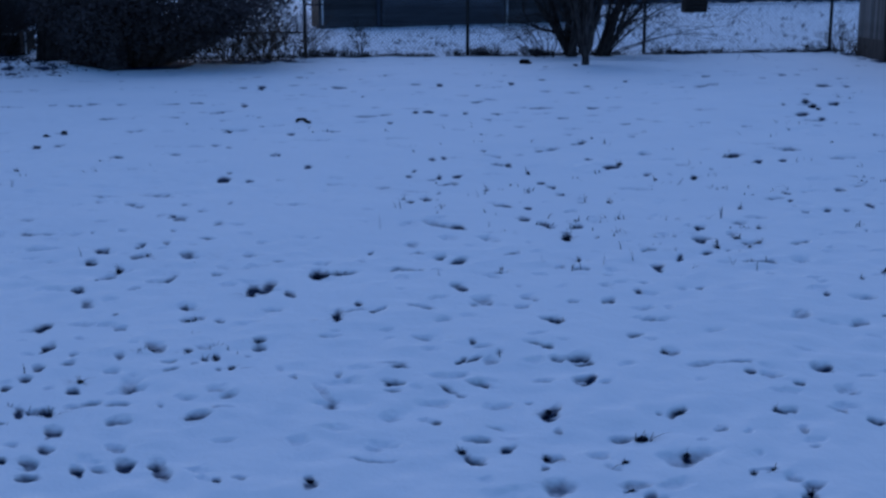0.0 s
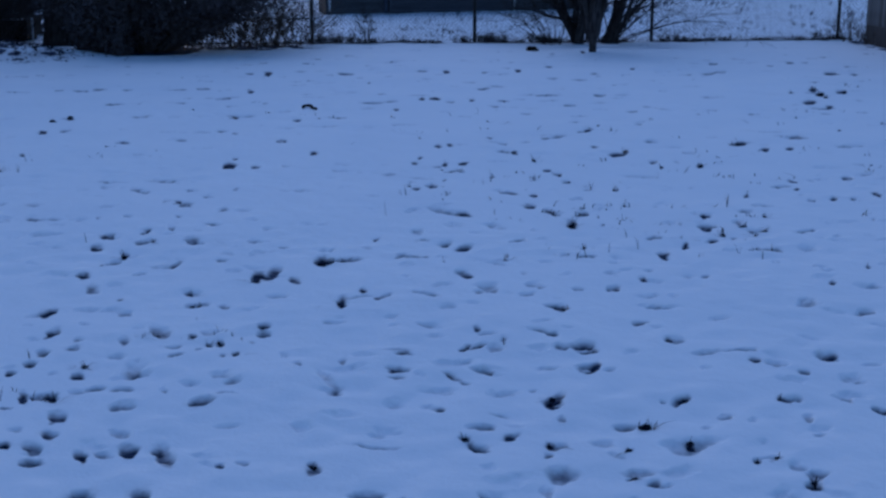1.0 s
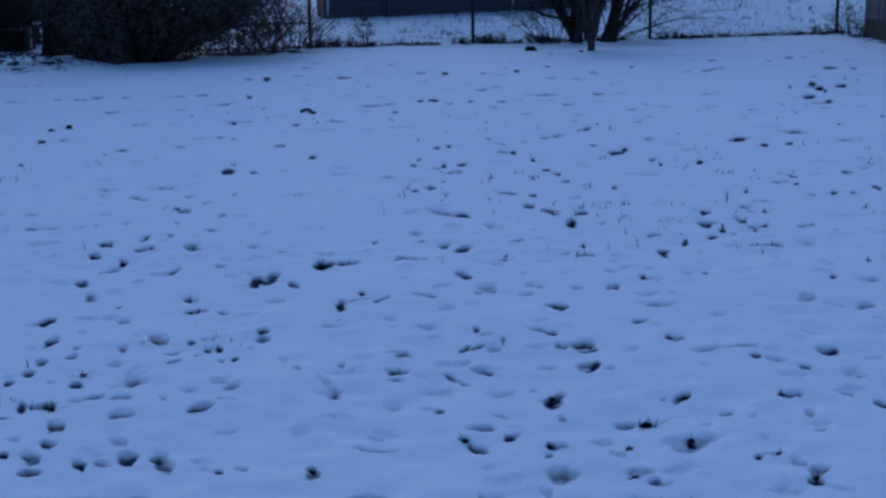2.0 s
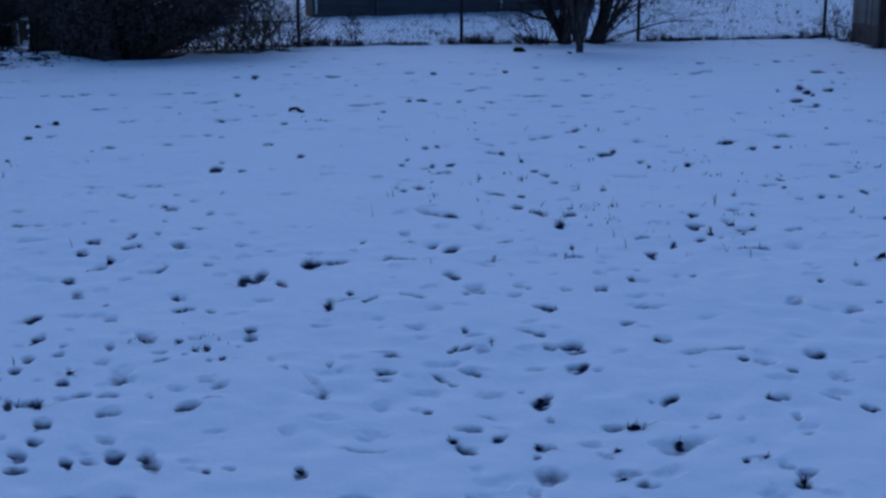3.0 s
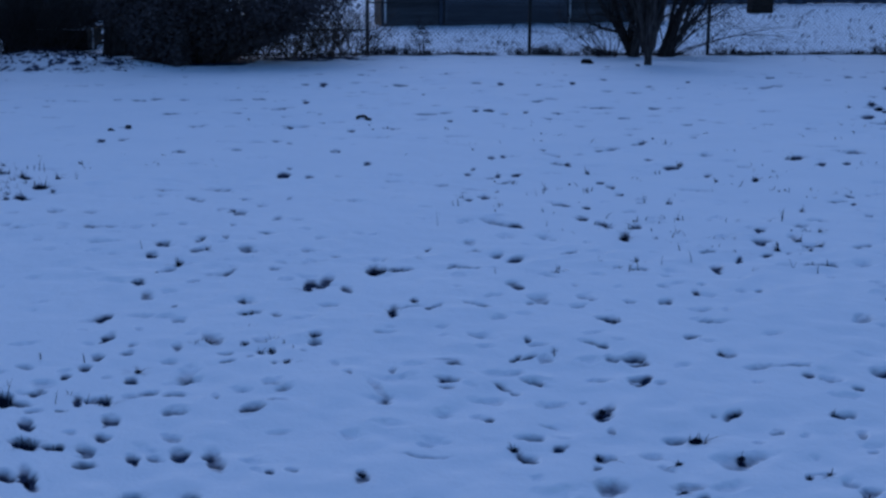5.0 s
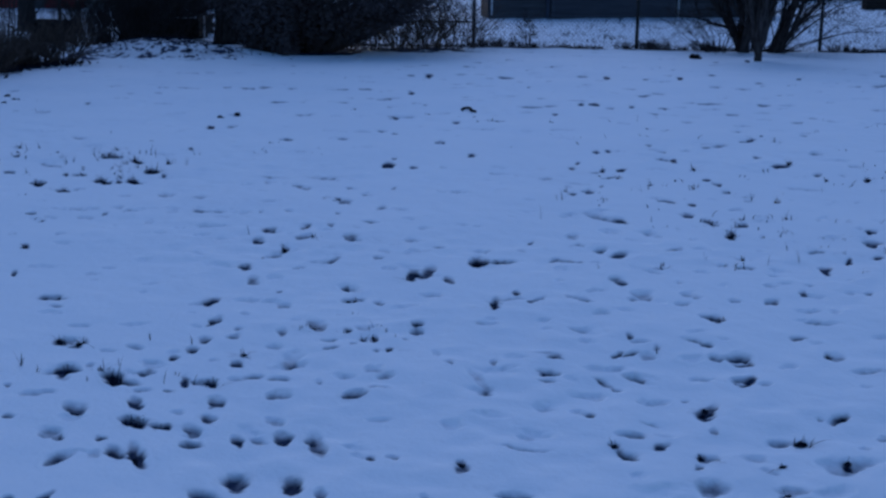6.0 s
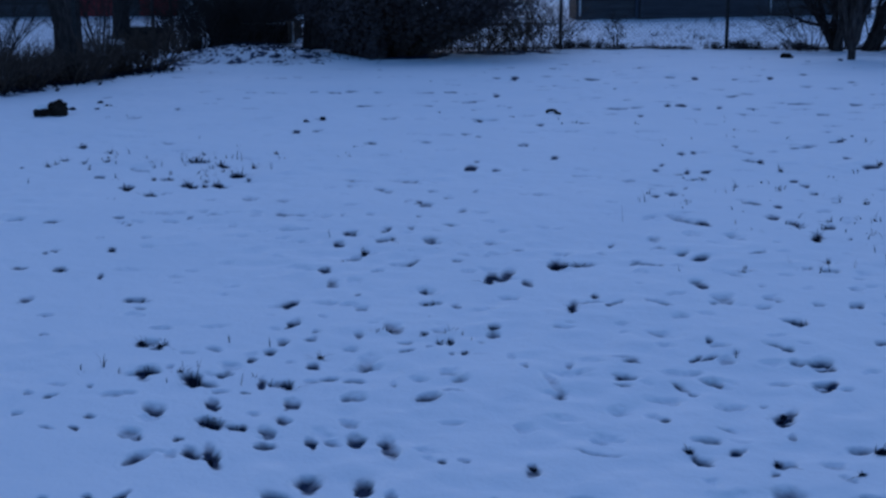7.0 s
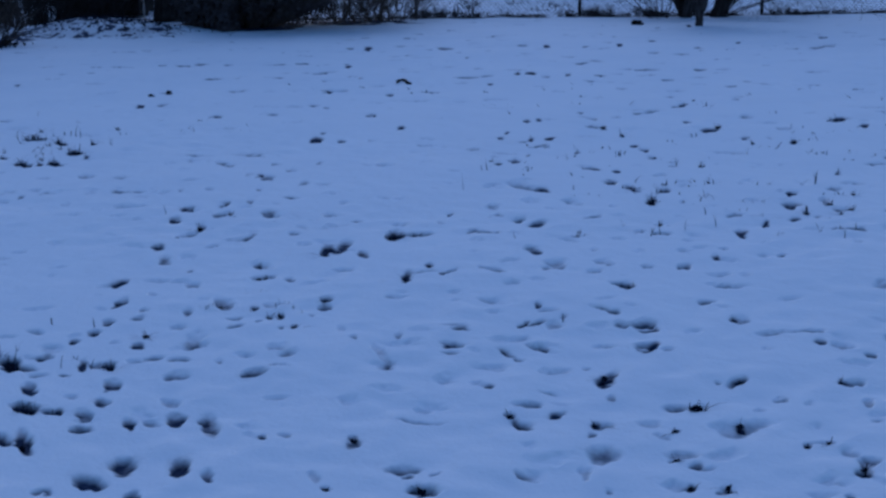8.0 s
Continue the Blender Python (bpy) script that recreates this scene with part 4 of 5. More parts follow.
def limbs(rng, start, way, length, radius, depth, out, twigs, bend=0.12, up=0.03):
    """A limb with its side branches: thick ones go to out, thin ones to twigs."""
    pts = wander(rng, start, way, length, 7, bend, up)
    rad = [radius * (1 - 0.75 * i / 7) for i in range(8)]
    tube(pts, rad, 7 if radius > 0.02 else 4, *(out if radius > 0.013 else twigs))
    if depth:
        for k in range(rng.randint(4, 6)):
            i = rng.randint(2, 6)
            d = (pts[i + 1] - pts[i]).normalized() + 0.8 * Vector((rng.gauss(0, 1), rng.gauss(0, 1), rng.gauss(0.25, 0.7)))
            limbs(rng, pts[i], d, length * rng.uniform(0.4, 0.65), max(0.003, rad[i] * rng.uniform(0.4, 0.6)), depth - 1, out, twigs, bend * 1.3, up)


def tree(name, x, y, radius, lean, tall, stems, label, seed, fork=1.6):
    """A bare tree: trunk, forking limbs, and a crown of thin twigs."""
    rng = random.Random(seed)
    thing = tagged(new(name), label, "tree")
    z = high(x, y)
    vs, fs = [], []
    pts = [Vector((x + lean[0] * h, y + lean[1] * h, z - 0.1 + h)) for h in np.linspace(0, fork + 0.1, 7)]
    for i, p in enumerate(pts[2:]):
        p += Vector((rng.uniform(-1, 1), rng.uniform(-1, 1), 0)) * radius * 0.12
    tube(pts, [radius * f for f in (1.45, 1.15, 1.0, 0.96, 0.93, 0.92, 0.9)], 12, vs, fs)
    piece("trunk", mesh_of("trunk", vs, fs, BARK, True), thing)
    tw = ([], [])
    for k in range(stems):
        q = 2 * math.pi * (k + rng.random() * 0.5) / stems
        out = ([], [])
        limbs(rng, pts[-1] - Vector((0, 0, 0.1)), (0.6 * math.cos(q), 0.6 * math.sin(q), 1.0), tall - fork, radius * 0.6, 3, out, tw)
        piece("limb", mesh_of("limb", *out, BARK, True), thing)
    tagged(piece("twig_tangle", mesh_of("twig_tangle", *tw, TWIG), thing), "thin bare twigs", kind="stuff")
    return thing


tree("tree", -8.0, 15.55, 0.115, (-0.22, 0.0), 6.5, 4, "thick dark bare tree trunk leaning at the yard's edge", 11, 2.4)
tree("tree", -8.75, 16.6, 0.10, (-0.03, 0.02), 5.5, 3, "slender dark bare tree beside a thick trunk", 12, 2.0)
tree("tree", -8.55, 22.9, 0.20, (0.01, 0.0), 6.5, 4, "dark bare tree behind the snowy heap", 13, 2.2)
tree("tree", -6.75, 22.35, 0.24, (-0.02, 0.0), 7.0, 4, "dark bare tree beside the evergreen shrub", 14, 2.4)
tree("tree", -10.6, 20.5, 0.12, (0.03, 0.0), 6.0, 3, "slender dark bare tree beyond the side fence", 15, 2.2)
tree("tree", -11.6, 24.5, 0.16, (0.0, 0.0), 6.5, 3, "dark bare tree beyond the side fence", 16, 2.2)


def yard_tree():
    """The small many-stemmed tree in front of the back fence."""
    rng = random.Random(21)
    thing = tagged(new("tree"), "small dark many-stemmed bare tree in front of the fence", "tree")
    x, y = 2.33, 21.05
    vs, fs = [], []
    tube([(x, y, -0.1), (x + 0.01, y, 0.1), (x, y, 0.2), (x + 0.02, y, 0.32), (x + 0.03, y, 0.6), (x, y, 0.95), (x + 0.02, y, 1.15)], [0.068, 0.06, 0.068, 0.105, 0.135, 0.13, 0.1], 13, vs, fs)
    piece("trunk", mesh_of("trunk", vs, fs, BARK, True), thing)
    tw = ([], [])
    for k in range(16):
        q = 2 * math.pi * k / 16 + rng.uniform(-0.3, 0.3)
        out = ([], [])
        limbs(rng, (x + 0.07 * math.cos(q), y + 0.07 * math.sin(q), rng.uniform(0.2, 0.5)), ((0.12 if k % 2 else 0.33) * math.cos(q), (0.12 if k % 2 else 0.33) * math.sin(q), 1.0), rng.uniform(1.5, 2.2), rng.uniform(0.035, 0.06), 3, out, tw, 0.10, 0.03)
        piece("limb", mesh_of("limb", *out, BARK, True), thing)
    tagged(piece("twig_tangle", mesh_of("twig_tangle", *tw, TWIG), thing), "thin bare twigs", kind="stuff")


yard_tree()


def stem_shrub(x, y, stems, tall, radius, spread, label, seed, lean=(0, 0), rise=0.01):
    """A bare shrub of several arching stems from one root."""
    rng = random.Random(seed)
    thing = tagged(new("shrub"), label, "shrub", "bare shrubs")
    z = high(x, y)
    tw = ([], [])
    for k in range(stems):
        q = 2 * math.pi * (k + rng.random()) / stems
        out = ([], [])
        way = (spread * math.cos(q) + lean[0], spread * 0.6 * math.sin(q) + lean[1], 1.0)
        start = (x + 0.14 * spread * math.cos(q), y + 0.08 * math.sin(q), z - 0.05)
        limbs(rng, start, way, tall * rng.uniform(0.8, 1.1), radius * rng.uniform(0.7, 1.1), 3 if radius > 0.02 else 2, out, tw, 0.11, rise)
        if out[0]:
            piece("stem", mesh_of("stem", *out, BARK, True), thing)
    tagged(piece("twig_tangle", mesh_of("twig_tangle", *tw, BRUSH if "brown" in label else TWIG), thing), "thin bare twigs", kind="stuff")
    return thing


stem_shrub(2.34, 23.35, 6, 1.9, 0.09, 0.16, "dark bare shrub with thick stems at the fence", 31, (-0.10, 0))
stem_shrub(2.84, 23.5, 6, 1.9, 0.074, 0.26, "dark bare shrub with thick stems at the fence", 32, (0.36, 0))
stem_shrub(2.95, 23.6, 13, 2.5, 0.017, 0.35, "thin bare shrub with drooping twigs at the fence", 33, (0.5, 0), -0.12)
stem_shrub(1.85, 23.2, 14, 1.2, 0.011, 0.8, "thin bare shrub with drooping twigs at the fence", 34, (-0.3, 0))
stem_shrub(-3.15, 22.35, 12, 1.0, 0.013, 0.6, "brown bare brush beside the evergreen shrub", 35)
stem_shrub(-2.75, 22.5, 8, 0.8, 0.012, 0.6, "brown bare brush beside the evergreen shrub", 36)
stem_shrub(-3.7, 22.2, 10, 0.8, 0.012, 0.7, "brown bare brush beside the evergreen shrub", 37)
stem_shrub(7.5, 24.1, 10, 0.55, 0.012, 0.7, "brown bare brush at the foot of the board fence", 97)
stem_shrub(7.62, 23.2, 9, 0.4, 0.011, 0.8, "brown bare brush at the foot of the board fence", 98)
for k, (wx, tall, stems) in enumerate(((-2.39, 0.16, 18), (-2.15, 0.19, 20), (-1.9, 0.19, 18), (-1.65, 0.14, 14), (-0.7, 0.12, 16), (-0.39, 0.11, 16), (0.21, 0.15, 10), (0.64, 0.19, 18), (0.81, 0.21, 18), (1.6, 0.19, 18), (1.82, 0.16, 16), (2.93, 0.12, 14), (4.07, 0.17, 16), (4.4, 0.12, 12), (5.47, 0.07, 14), (6.44, 0.09, 14), (7.1, 0.19, 14))):
    stem_shrub(wx, fence_y(wx) - 0.05, stems, tall, 0.0068, 0.7, "dark dry weed clump at the foot of the fence", 160 + k)
for k in range(9):
    stem_shrub(-4.5 + 0.24 * k, 21.45 + 0.1 * k, 11, 0.42 + 0.06 * k, 0.011, 0.9, "brown bare brush under the evergreen shrub", 90 + k)
for k in range(9):
    rr = random.Random(110 + k)
    bx, by = (-10.2 - 2.0 * rr.random(), 15.5 + 1.8 * k) if k < 4 else (-8.9 + 0.32 * (k - 4), 20.6 + 0.15 * k)
    stem_shrub(bx, by, 18, rr.uniform(0.9, 1.4), 0.016, 0.6, "dark bare brush beside the side fence", 120 + k)
for k, (bx, by) in enumerate(((-8.75, 20.6), (-8.35, 20.9), (-8.05, 21.3), (-7.75, 21.5))):
    stem_shrub(bx, by, 22, 0.75 + 0.06 * k, 0.014, 0.8, "dark bare brush behind the snowy heap", 140 + k)
for k in range(13):
    t = 0.8 * k / 12
    rr = random.Random(50 + k)
    stem_shrub(-8.45 + 0.75 * t + rr.uniform(-0.25, 0.2), 13.2 + 5.2 * t + rr.uniform(-0.2, 0.2), 26, rr.uniform(0.38, 0.58), 0.013, 0.8, "dense brown bare brush along the side fence", 60 + k)


def evergreen(x, y, rx, ry, tall, count, label, seed, skirt):
    """A broad dense shrub: dark stems inside a crown of many small leaves, arching out above its foot."""
    rng = random.Random(seed)
    thing = tagged(new("evergreen_shrub"), label, "shrub")
    tw = ([], [])
    for k in range(9):
        q = 2 * math.pi * k / 9
        out = ([], [])
        limbs(rng, (x + 0.3 * math.cos(q), y + 0.3 * math.sin(q), -0.05), (0.5 * rx * math.cos(q), 0.5 * ry * math.sin(q), 1.0), tall * 0.8, 0.05, 3, out, tw, 0.12, 0.0)
        piece("stem", mesh_of("stem", *out, BARK, True), thing)
    tagged(piece("twig_tangle", mesh_of("twig_tangle", *tw, TWIG), thing), "thin dark twigs", kind="stuff")
    vs, fs = [], []
    while len(fs) < count:
        q, h = rng.uniform(0, 2 * math.pi), tall * rng.random() ** 1.5
        lump = 1 + 0.08 * math.sin(3 * q + 4 * h) + 0.09 * math.sin(7 * q - 5 * h) + rng.gauss(0, 0.06)
        prof = (skirt + (1 - skirt) * h / 1.1 if math.cos(q) > 0 else 0.7 + 0.3 * h / 1.1) if h < 1.1 else math.sqrt(max(0.0, 1 - ((h - 1.1) / (tall - 1.05)) ** 2))
        r = prof * lump * (1 - 0.6 * rng.random() ** 1.3)
        p = Vector((x + (rx if math.cos(q) > 0 else 0.5 * rx) * r * math.cos(q), y + ry * r * math.sin(q), h + 0.01))
        s = rng.uniform(0.022, 0.05)
        a = Vector((rng.gauss(0, 1), rng.gauss(0, 1), rng.gauss(0, 0.6))).normalized()
        b = a.orthogonal().normalized()
        b = (Matrix.Rotation(rng.uniform(0, 6.28), 3, a) @ b) * s * 0.45
        n = len(vs)
        vs += [p - a * s, p + b, p + a * s, p - b]
        fs.append((n, n + 1, n + 2, n + 3))
    tagged(piece("crown", mesh_of("crown", vs, fs, LEAF), thing), "dense small dark leaves", kind="stuff")
    return thing


evergreen(-5.0, 20.9, 2.8, 1.6, 1.95, 90000, "broad dark dense evergreen shrub overhanging the snow", 41, 0.14)

evergreen(-9.3, 25.6, 2.1, 1.2, 2.6, 22000, "dark dense evergreen shrub beyond the back fence", 42, 0.7)
stack = tagged(new("timber_box"), "dark brown timber box beyond the side fence", "box")
for k in range(3):
    w = part("plank", block(0.66, 0.45, 0.13, (0, 0, 0.065 + 0.135 * k), 0.008), STONE, stack)
    w.matrix_basis = pose(-9.75, 21.6, high(-9.75, 21.6) - 0.01, 0, 0, -8)

# ---- weeds and litter ----


def blade(rng, vs, fs, x, y, z, tall, wide, lean):
    q = rng.uniform(0, 2 * math.pi)
    d = Vector((math.cos(q), math.sin(q), 0))
    side = Vector((-d.y, d.x, 0)) * wide
    k = rng.uniform(0.1, 1.0) * lean * tall
    n = len(vs)
    for f, w in ((0, 1.0), (0.45, 0.85), (0.8, 0.55)):
        p = Vector((x, y, z + tall * f * (1 - 0.25 * f * lean))) + d * k * f * f
        vs += [p - side * w, p + side * w]
    vs.append(Vector((x, y, z + tall * (1 - 0.3 * lean))) + d * k * 1.15)
    fs += [(n, n + 1, n + 3, n + 2), (n + 2, n + 3, n + 5, n + 4), (n + 4, n + 5, n + 6)]


def leaf(rng, vs, fs, x, y, z, s):
    a = Vector((rng.gauss(0, 1), rng.gauss(0, 1), rng.gauss(0, 0.45))).normalized()
    b = Vector((rng.gauss(0, 1), rng.gauss(0, 1), rng.gauss(0, 0.7))).cross(a).normalized()
    up = a.cross(b) * s * rng.uniform(0.15, 0.5)
    p = Vector((x, y, z))
    n = len(vs)
    vs += [p - a * s, p - b * s * 0.5 + up, p + a * s, p + b * s * 0.5 + up, p]
    fs += [(n, n + 1, n + 4), (n + 1, n + 2, n + 4), (n + 2, n + 3, n + 4), (n + 3, n, n + 4)]


TUFT_SEED = [100]


def tufts(*rows):
    """Dead grass poking out of the snow: x, y, width, height. A narrow one is a lone stem or two."""
    for x, y, w, h in rows:
        TUFT_SEED[0] += 1
        rng = random.Random(TUFT_SEED[0])
        vs, fs = [], []
        z = high(x, y) - 0.034
        lone = w < 0.45 * h
        h *= 0.8
        for _ in range(2 if lone else int(6 + 640 * w)):
            a, r = rng.uniform(0, 6.28), 0.75 * w * rng.random() ** 0.8
            tip = (h + 0.045) * (rng.uniform(0.7, 1.15) if lone or rng.random() < 0.4 else rng.uniform(0.4, 0.8)) * (1.25 if y > 6 else 1.0)
            blade(rng, vs, fs, x + r * math.cos(a), y + 0.8 * r * math.sin(a), z, tip, rng.uniform(0.0008, 0.0018) * (1 + y / 9), 0.35 if lone else rng.choice((0.3, 0.7, 1.1, 1.6)))
        if not lone:
            for _ in range(int(3 + 160 * w)):
                a, r = rng.uniform(0, 6.28), 0.55 * w * rng.random() ** 0.5
                leaf(rng, vs, fs, x + r * math.cos(a), y + r * math.sin(a), z + 0.02 + 0.4 * h * rng.random(), rng.uniform(0.006, 0.014) * (1 + y / 14))
        me = mesh_of("grass_tuft", vs, fs, GRASS)
        if lone:
            tagged(new("dry_stem", me), "thin dry grass stem standing out of the snow", "grass", "dry stems in the snow")
        else:
            tagged(new("grass_tuft", me), "dark dead grass tuft poking through thin snow", "grass", "grass tufts in the snow")


tufts(
    (-0.3, 13.89, 0.045, 0.016), (-0.14, 13.89, 0.03, 0.014), (4.32, 15.2, 0.066, 0.019), (4.27, 14.67, 0.048, 0.017),
    (2.37, 10.46, 0.089, 0.022), (1.42, 10.11, 0.039, 0.015), (0.51, 10.02, 0.022, 0.013), (-1.11, 5.395, 0.07, 0.019),
    (-0.906, 5.841, 0.038, 0.045), (-1.664, 6.361, 0.019, 0.03), (-1.95, 6.698, 0.006, 0.028), (-1.587, 6.698, 0.012, 0.016),
    (-0.626, 6.213, 0.066, 0.033), (-0.655, 6.213, 0.018, 0.029), (-0.515, 6.245, 0.037, 0.012), (-0.466, 5.408, 0.032, 0.048),
    (-0.446, 5.47, 0.01, 0.036), (-0.386, 5.653, 0.023, 0.027), (0.714, 7.174, 0.034, 0.047), (0.308, 8.862, 0.01, 0.037),
    (0.707, 6.345, 0.009, 0.049), (0.663, 6.328, 0.006, 0.026), (-0.017, 6.197, 0.006, 0.029), (0.492, 5.358, 0.057, 0.029),
)
tufts(
    (0.276, 7.483, 0.007, 0.027), (-0.306, 8.13, 0.014, 0.034), (-0.272, 8.13, 0.01, 0.039), (-0.372, 7.415, 0.007, 0.11),
    (0.523, 6.517, 0.006, 0.039), (-0.023, 9.331, 0.014, 0.033), (0.651, 9.583, 0.023, 0.04), (0.11, 7.415, 0.022, 0.018),
    (0.958, 8.409, 0.01, 0.025), (1.736, 7.794, 0.016, 0.06), (1.755, 7.869, 0.009, 0.07), (1.105, 7.831, 0.009, 0.028),
    (1.011, 6.606, 0.008, 0.035), (0.842, 6.517, 0.006, 0.042), (1.946, 8.185, 0.012, 0.029), (1.521, 6.499, 0.006, 0.035),
    (1.628, 6.412, 0.008, 0.027), (1.039, 7.359, 0.013, 0.035), (1.621, 6.57, 0.023, 0.012), (1.72, 6.57, 0.019, 0.012),
    (1.473, 8.894, 0.008, 0.021), (2.094, 6.181, 0.011, 0.012), (1.814, 5.819, 0.014, 0.017), (2.235, 6.262, 0.015, 0.022),
)
tufts(
    (1.877, 9.401, 0.022, 0.039), (-1.463, 4.165, 0.017, 0.042), (-1.436, 4.184, 0.01, 0.025), (-1.395, 4.176, 0.012, 0.02),
    (-1.362, 4.176, 0.027, 0.037), (-0.681, 3.585, 0.008, 0.021), (-0.944, 4.833, 0.014, 0.014), (-0.896, 4.833, 0.017, 0.02),
    (-0.902, 4.999, 0.006, 0.05), (-0.921, 4.972, 0.006, 0.041), (-0.871, 4.957, 0.006, 0.044), (-0.939, 4.946, 0.006, 0.029),
    (-0.822, 4.716, 0.017, 0.012), (-1.03, 4.925, 0.012, 0.012), (-0.759, 5.075, 0.024, 0.015), (-0.824, 4.894, 0.006, 0.014),
    (-1.496, 4.09, 0.01, 0.012), (0.224, 4.864, 0.01, 0.04), (0.06, 3.857, 0.009, 0.012), (0.123, 5.042, 0.009, 0.012),
    (-0.406, 3.62, 0.006, 0.012), (0.328, 3.798, 0.006, 0.012), (0.369, 4.242, 0.008, 0.012), (0.892, 4.925, 0.012, 0.015),
)
tufts(
    (0.661, 3.979, 0.035, 0.012), (0.651, 3.979, 0.006, 0.012), (0.78, 3.837, 0.006, 0.012), (1.17, 4.238, 0.008, 0.013),
    (0.833, 4.223, 0.01, 0.012), (0.959, 3.68, 0.006, 0.012), (1.031, 3.72, 0.006, 0.012), (0.579, 3.779, 0.006, 0.012),
    (0.563, 3.543, 0.006, 0.012), (1.094, 3.529, 0.006, 0.012), (-1.935, 4.25, 0.02, 0.025), (-1.826, 4.274, 0.025, 0.043),
    (-1.737, 4.181, 0.05, 0.054), (-1.775, 4.332, 0.006, 0.051), (-1.549, 4.178, 0.006, 0.042), (-2.133, 4.277, 0.006, 0.057),
    (-2.036, 4.205, 0.006, 0.022), (-1.513, 3.769, 0.045, 0.038), (-1.474, 3.77, 0.011, 0.029), (-2.195, 4.216, 0.007, 0.03),
    (-1.407, 3.748, 0.011, 0.012), (-1.558, 3.626, 0.009, 0.012), (-1.392, 3.49, 0.01, 0.014), (-5.01, 9.787, 0.046, 0.029),
)
tufts(
    (-4.655, 9.566, 0.017, 0.028), (-4.772, 8.744, 0.021, 0.031), (-4.759, 8.864, 0.016, 0.026), (-4.794, 9.055, 0.027, 0.021),
    (-4.576, 8.954, 0.016, 0.027), (-4.432, 9.034, 0.032, 0.027), (-4.016, 8.317, 0.01, 0.03), (-3.941, 8.22, 0.012, 0.034),
    (-3.747, 7.92, 0.07, 0.038), (-3.705, 8.283, 0.025, 0.034), (-3.903, 8.869, 0.011, 0.037), (-3.473, 7.695, 0.068, 0.036),
    (-3.618, 8.34, 0.04, 0.025), (-3.888, 9.226, 0.016, 0.055), (-3.817, 9.165, 0.011, 0.038), (-3.734, 9.148, 0.081, 0.049),
    (-3.384, 8.11, 0.058, 0.038), (-3.258, 8.111, 0.019, 0.024), (-3.173, 8.134, 0.043, 0.058), (-3.497, 9.018, 0.027, 0.048),
    (-3.449, 8.993, 0.037, 0.032), (-3.508, 9.393, 0.011, 0.061), (-3.557, 9.442, 0.011, 0.045), (-3.432, 9.312, 0.011, 0.05),
)
tufts(
    (-3.186, 8.558, 0.066, 0.066), (-3.066, 8.421, 0.012, 0.035), (-3.926, 8.787, 0.01, 0.031), (-3.177, 6.74, 0.012, 0.02),
    (-2.995, 6.138, 0.015, 0.022), (-2.127, 4.598, 0.027, 0.035), (-2.114, 4.623, 0.008, 0.027), (-2.035, 4.587, 0.027, 0.041),
    (-2.033, 4.62, 0.007, 0.036), (-2.135, 4.279, 0.006, 0.063), (-2.043, 4.22, 0.006, 0.022), (-2.181, 4.189, 0.01, 0.017),
    (-3.057, 5.691, 0.013, 0.012), (-0.156, 3.275, 0.016, 0.012), (-0.421, 3.258, 0.006, 0.012), (0.583, 3.354, 0.012, 0.012),
    (0.692, 3.368, 0.006, 0.012),
)

# looser growth round the thicker patches: centre, spread, how many, usual height
rng = random.Random(66)
for cx, cy, sx, sy, count, tall in ((-3.95, 9.15, 0.42, 0.5, 26, 0.03), (-3.35, 8.5, 0.22, 0.25, 8, 0.035), (-1.75, 4.4, 0.16, 0.16, 6, 0.03),
                                    (-0.98, 5.0, 0.10, 0.09, 5, 0.03), (0.25, 8.9, 0.45, 1.0, 8, 0.02), (0.75, 6.6, 0.3, 0.25, 6, 0.022), (1.75, 7.0, 0.3, 0.3, 5, 0.025), (4.6, 15.4, 0.4, 0.6, 10, 0.03)):
    for _ in range(count):
        tufts((cx + rng.gauss(0, sx), cy + rng.gauss(0, sy), rng.choice((0.006, 0.008, 0.015, 0.025)), tall * rng.uniform(0.4, 1.2)))

rng = random.Random(77)
vs, fs = [], []
for _ in range(150):
    x0 = rng.uniform(-9.0, 9.6)
    size, tall = rng.uniform(0.04, 0.2), rng.choice((0.05, 0.07, 0.1, 0.16))
    for _ in range(int(20 + 160 * size)):
        x = x0 + rng.gauss(0, size)
        y = fence_y(x) + rng.gauss(-0.02, 0.05)
        blade(rng, vs, fs, x, y, high(x, y) - 0.03, 0.03 + tall * rng.uniform(0.5, 1.2), rng.uniform(0.002, 0.005), 1.4)
        if rng.random() < 0.5:
            leaf(rng, vs, fs, x, y, high(x, y) + 0.5 * tall * rng.random(), rng.uniform(0.01, 0.03))
for x0, s, tall in ((-2.2, 0.3, 0.12), (-2.7, 0.3, 0.1), (0.72, 0.14, 0.2), (1.0, 0.12, 0.16), (-1.4, 0.1, 0.12), (-1.0, 0.2, 0.12), (0.25, 0.04, 0.22), (1.75, 0.2, 0.14), (4.4, 0.12, 0.14), (5.2, 0.15, 0.1), (7.1, 0.2, 0.12), (7.45, 0.2, 0.22)):
    for _ in range(90):
        x = x0 + rng.gauss(0, s * 0.6)
        y = fence_y(x) + rng.gauss(-0.03, 0.08)
        blade(rng, vs, fs, x, y, high(x, y) - 0.03, tall * rng.uniform(0.3, 1.2), rng.uniform(0.002, 0.004), 1.0)
        leaf(rng, vs, fs, x, y, high(x, y) + 0.6 * tall * rng.random() ** 2, rng.uniform(0.008, 0.022))
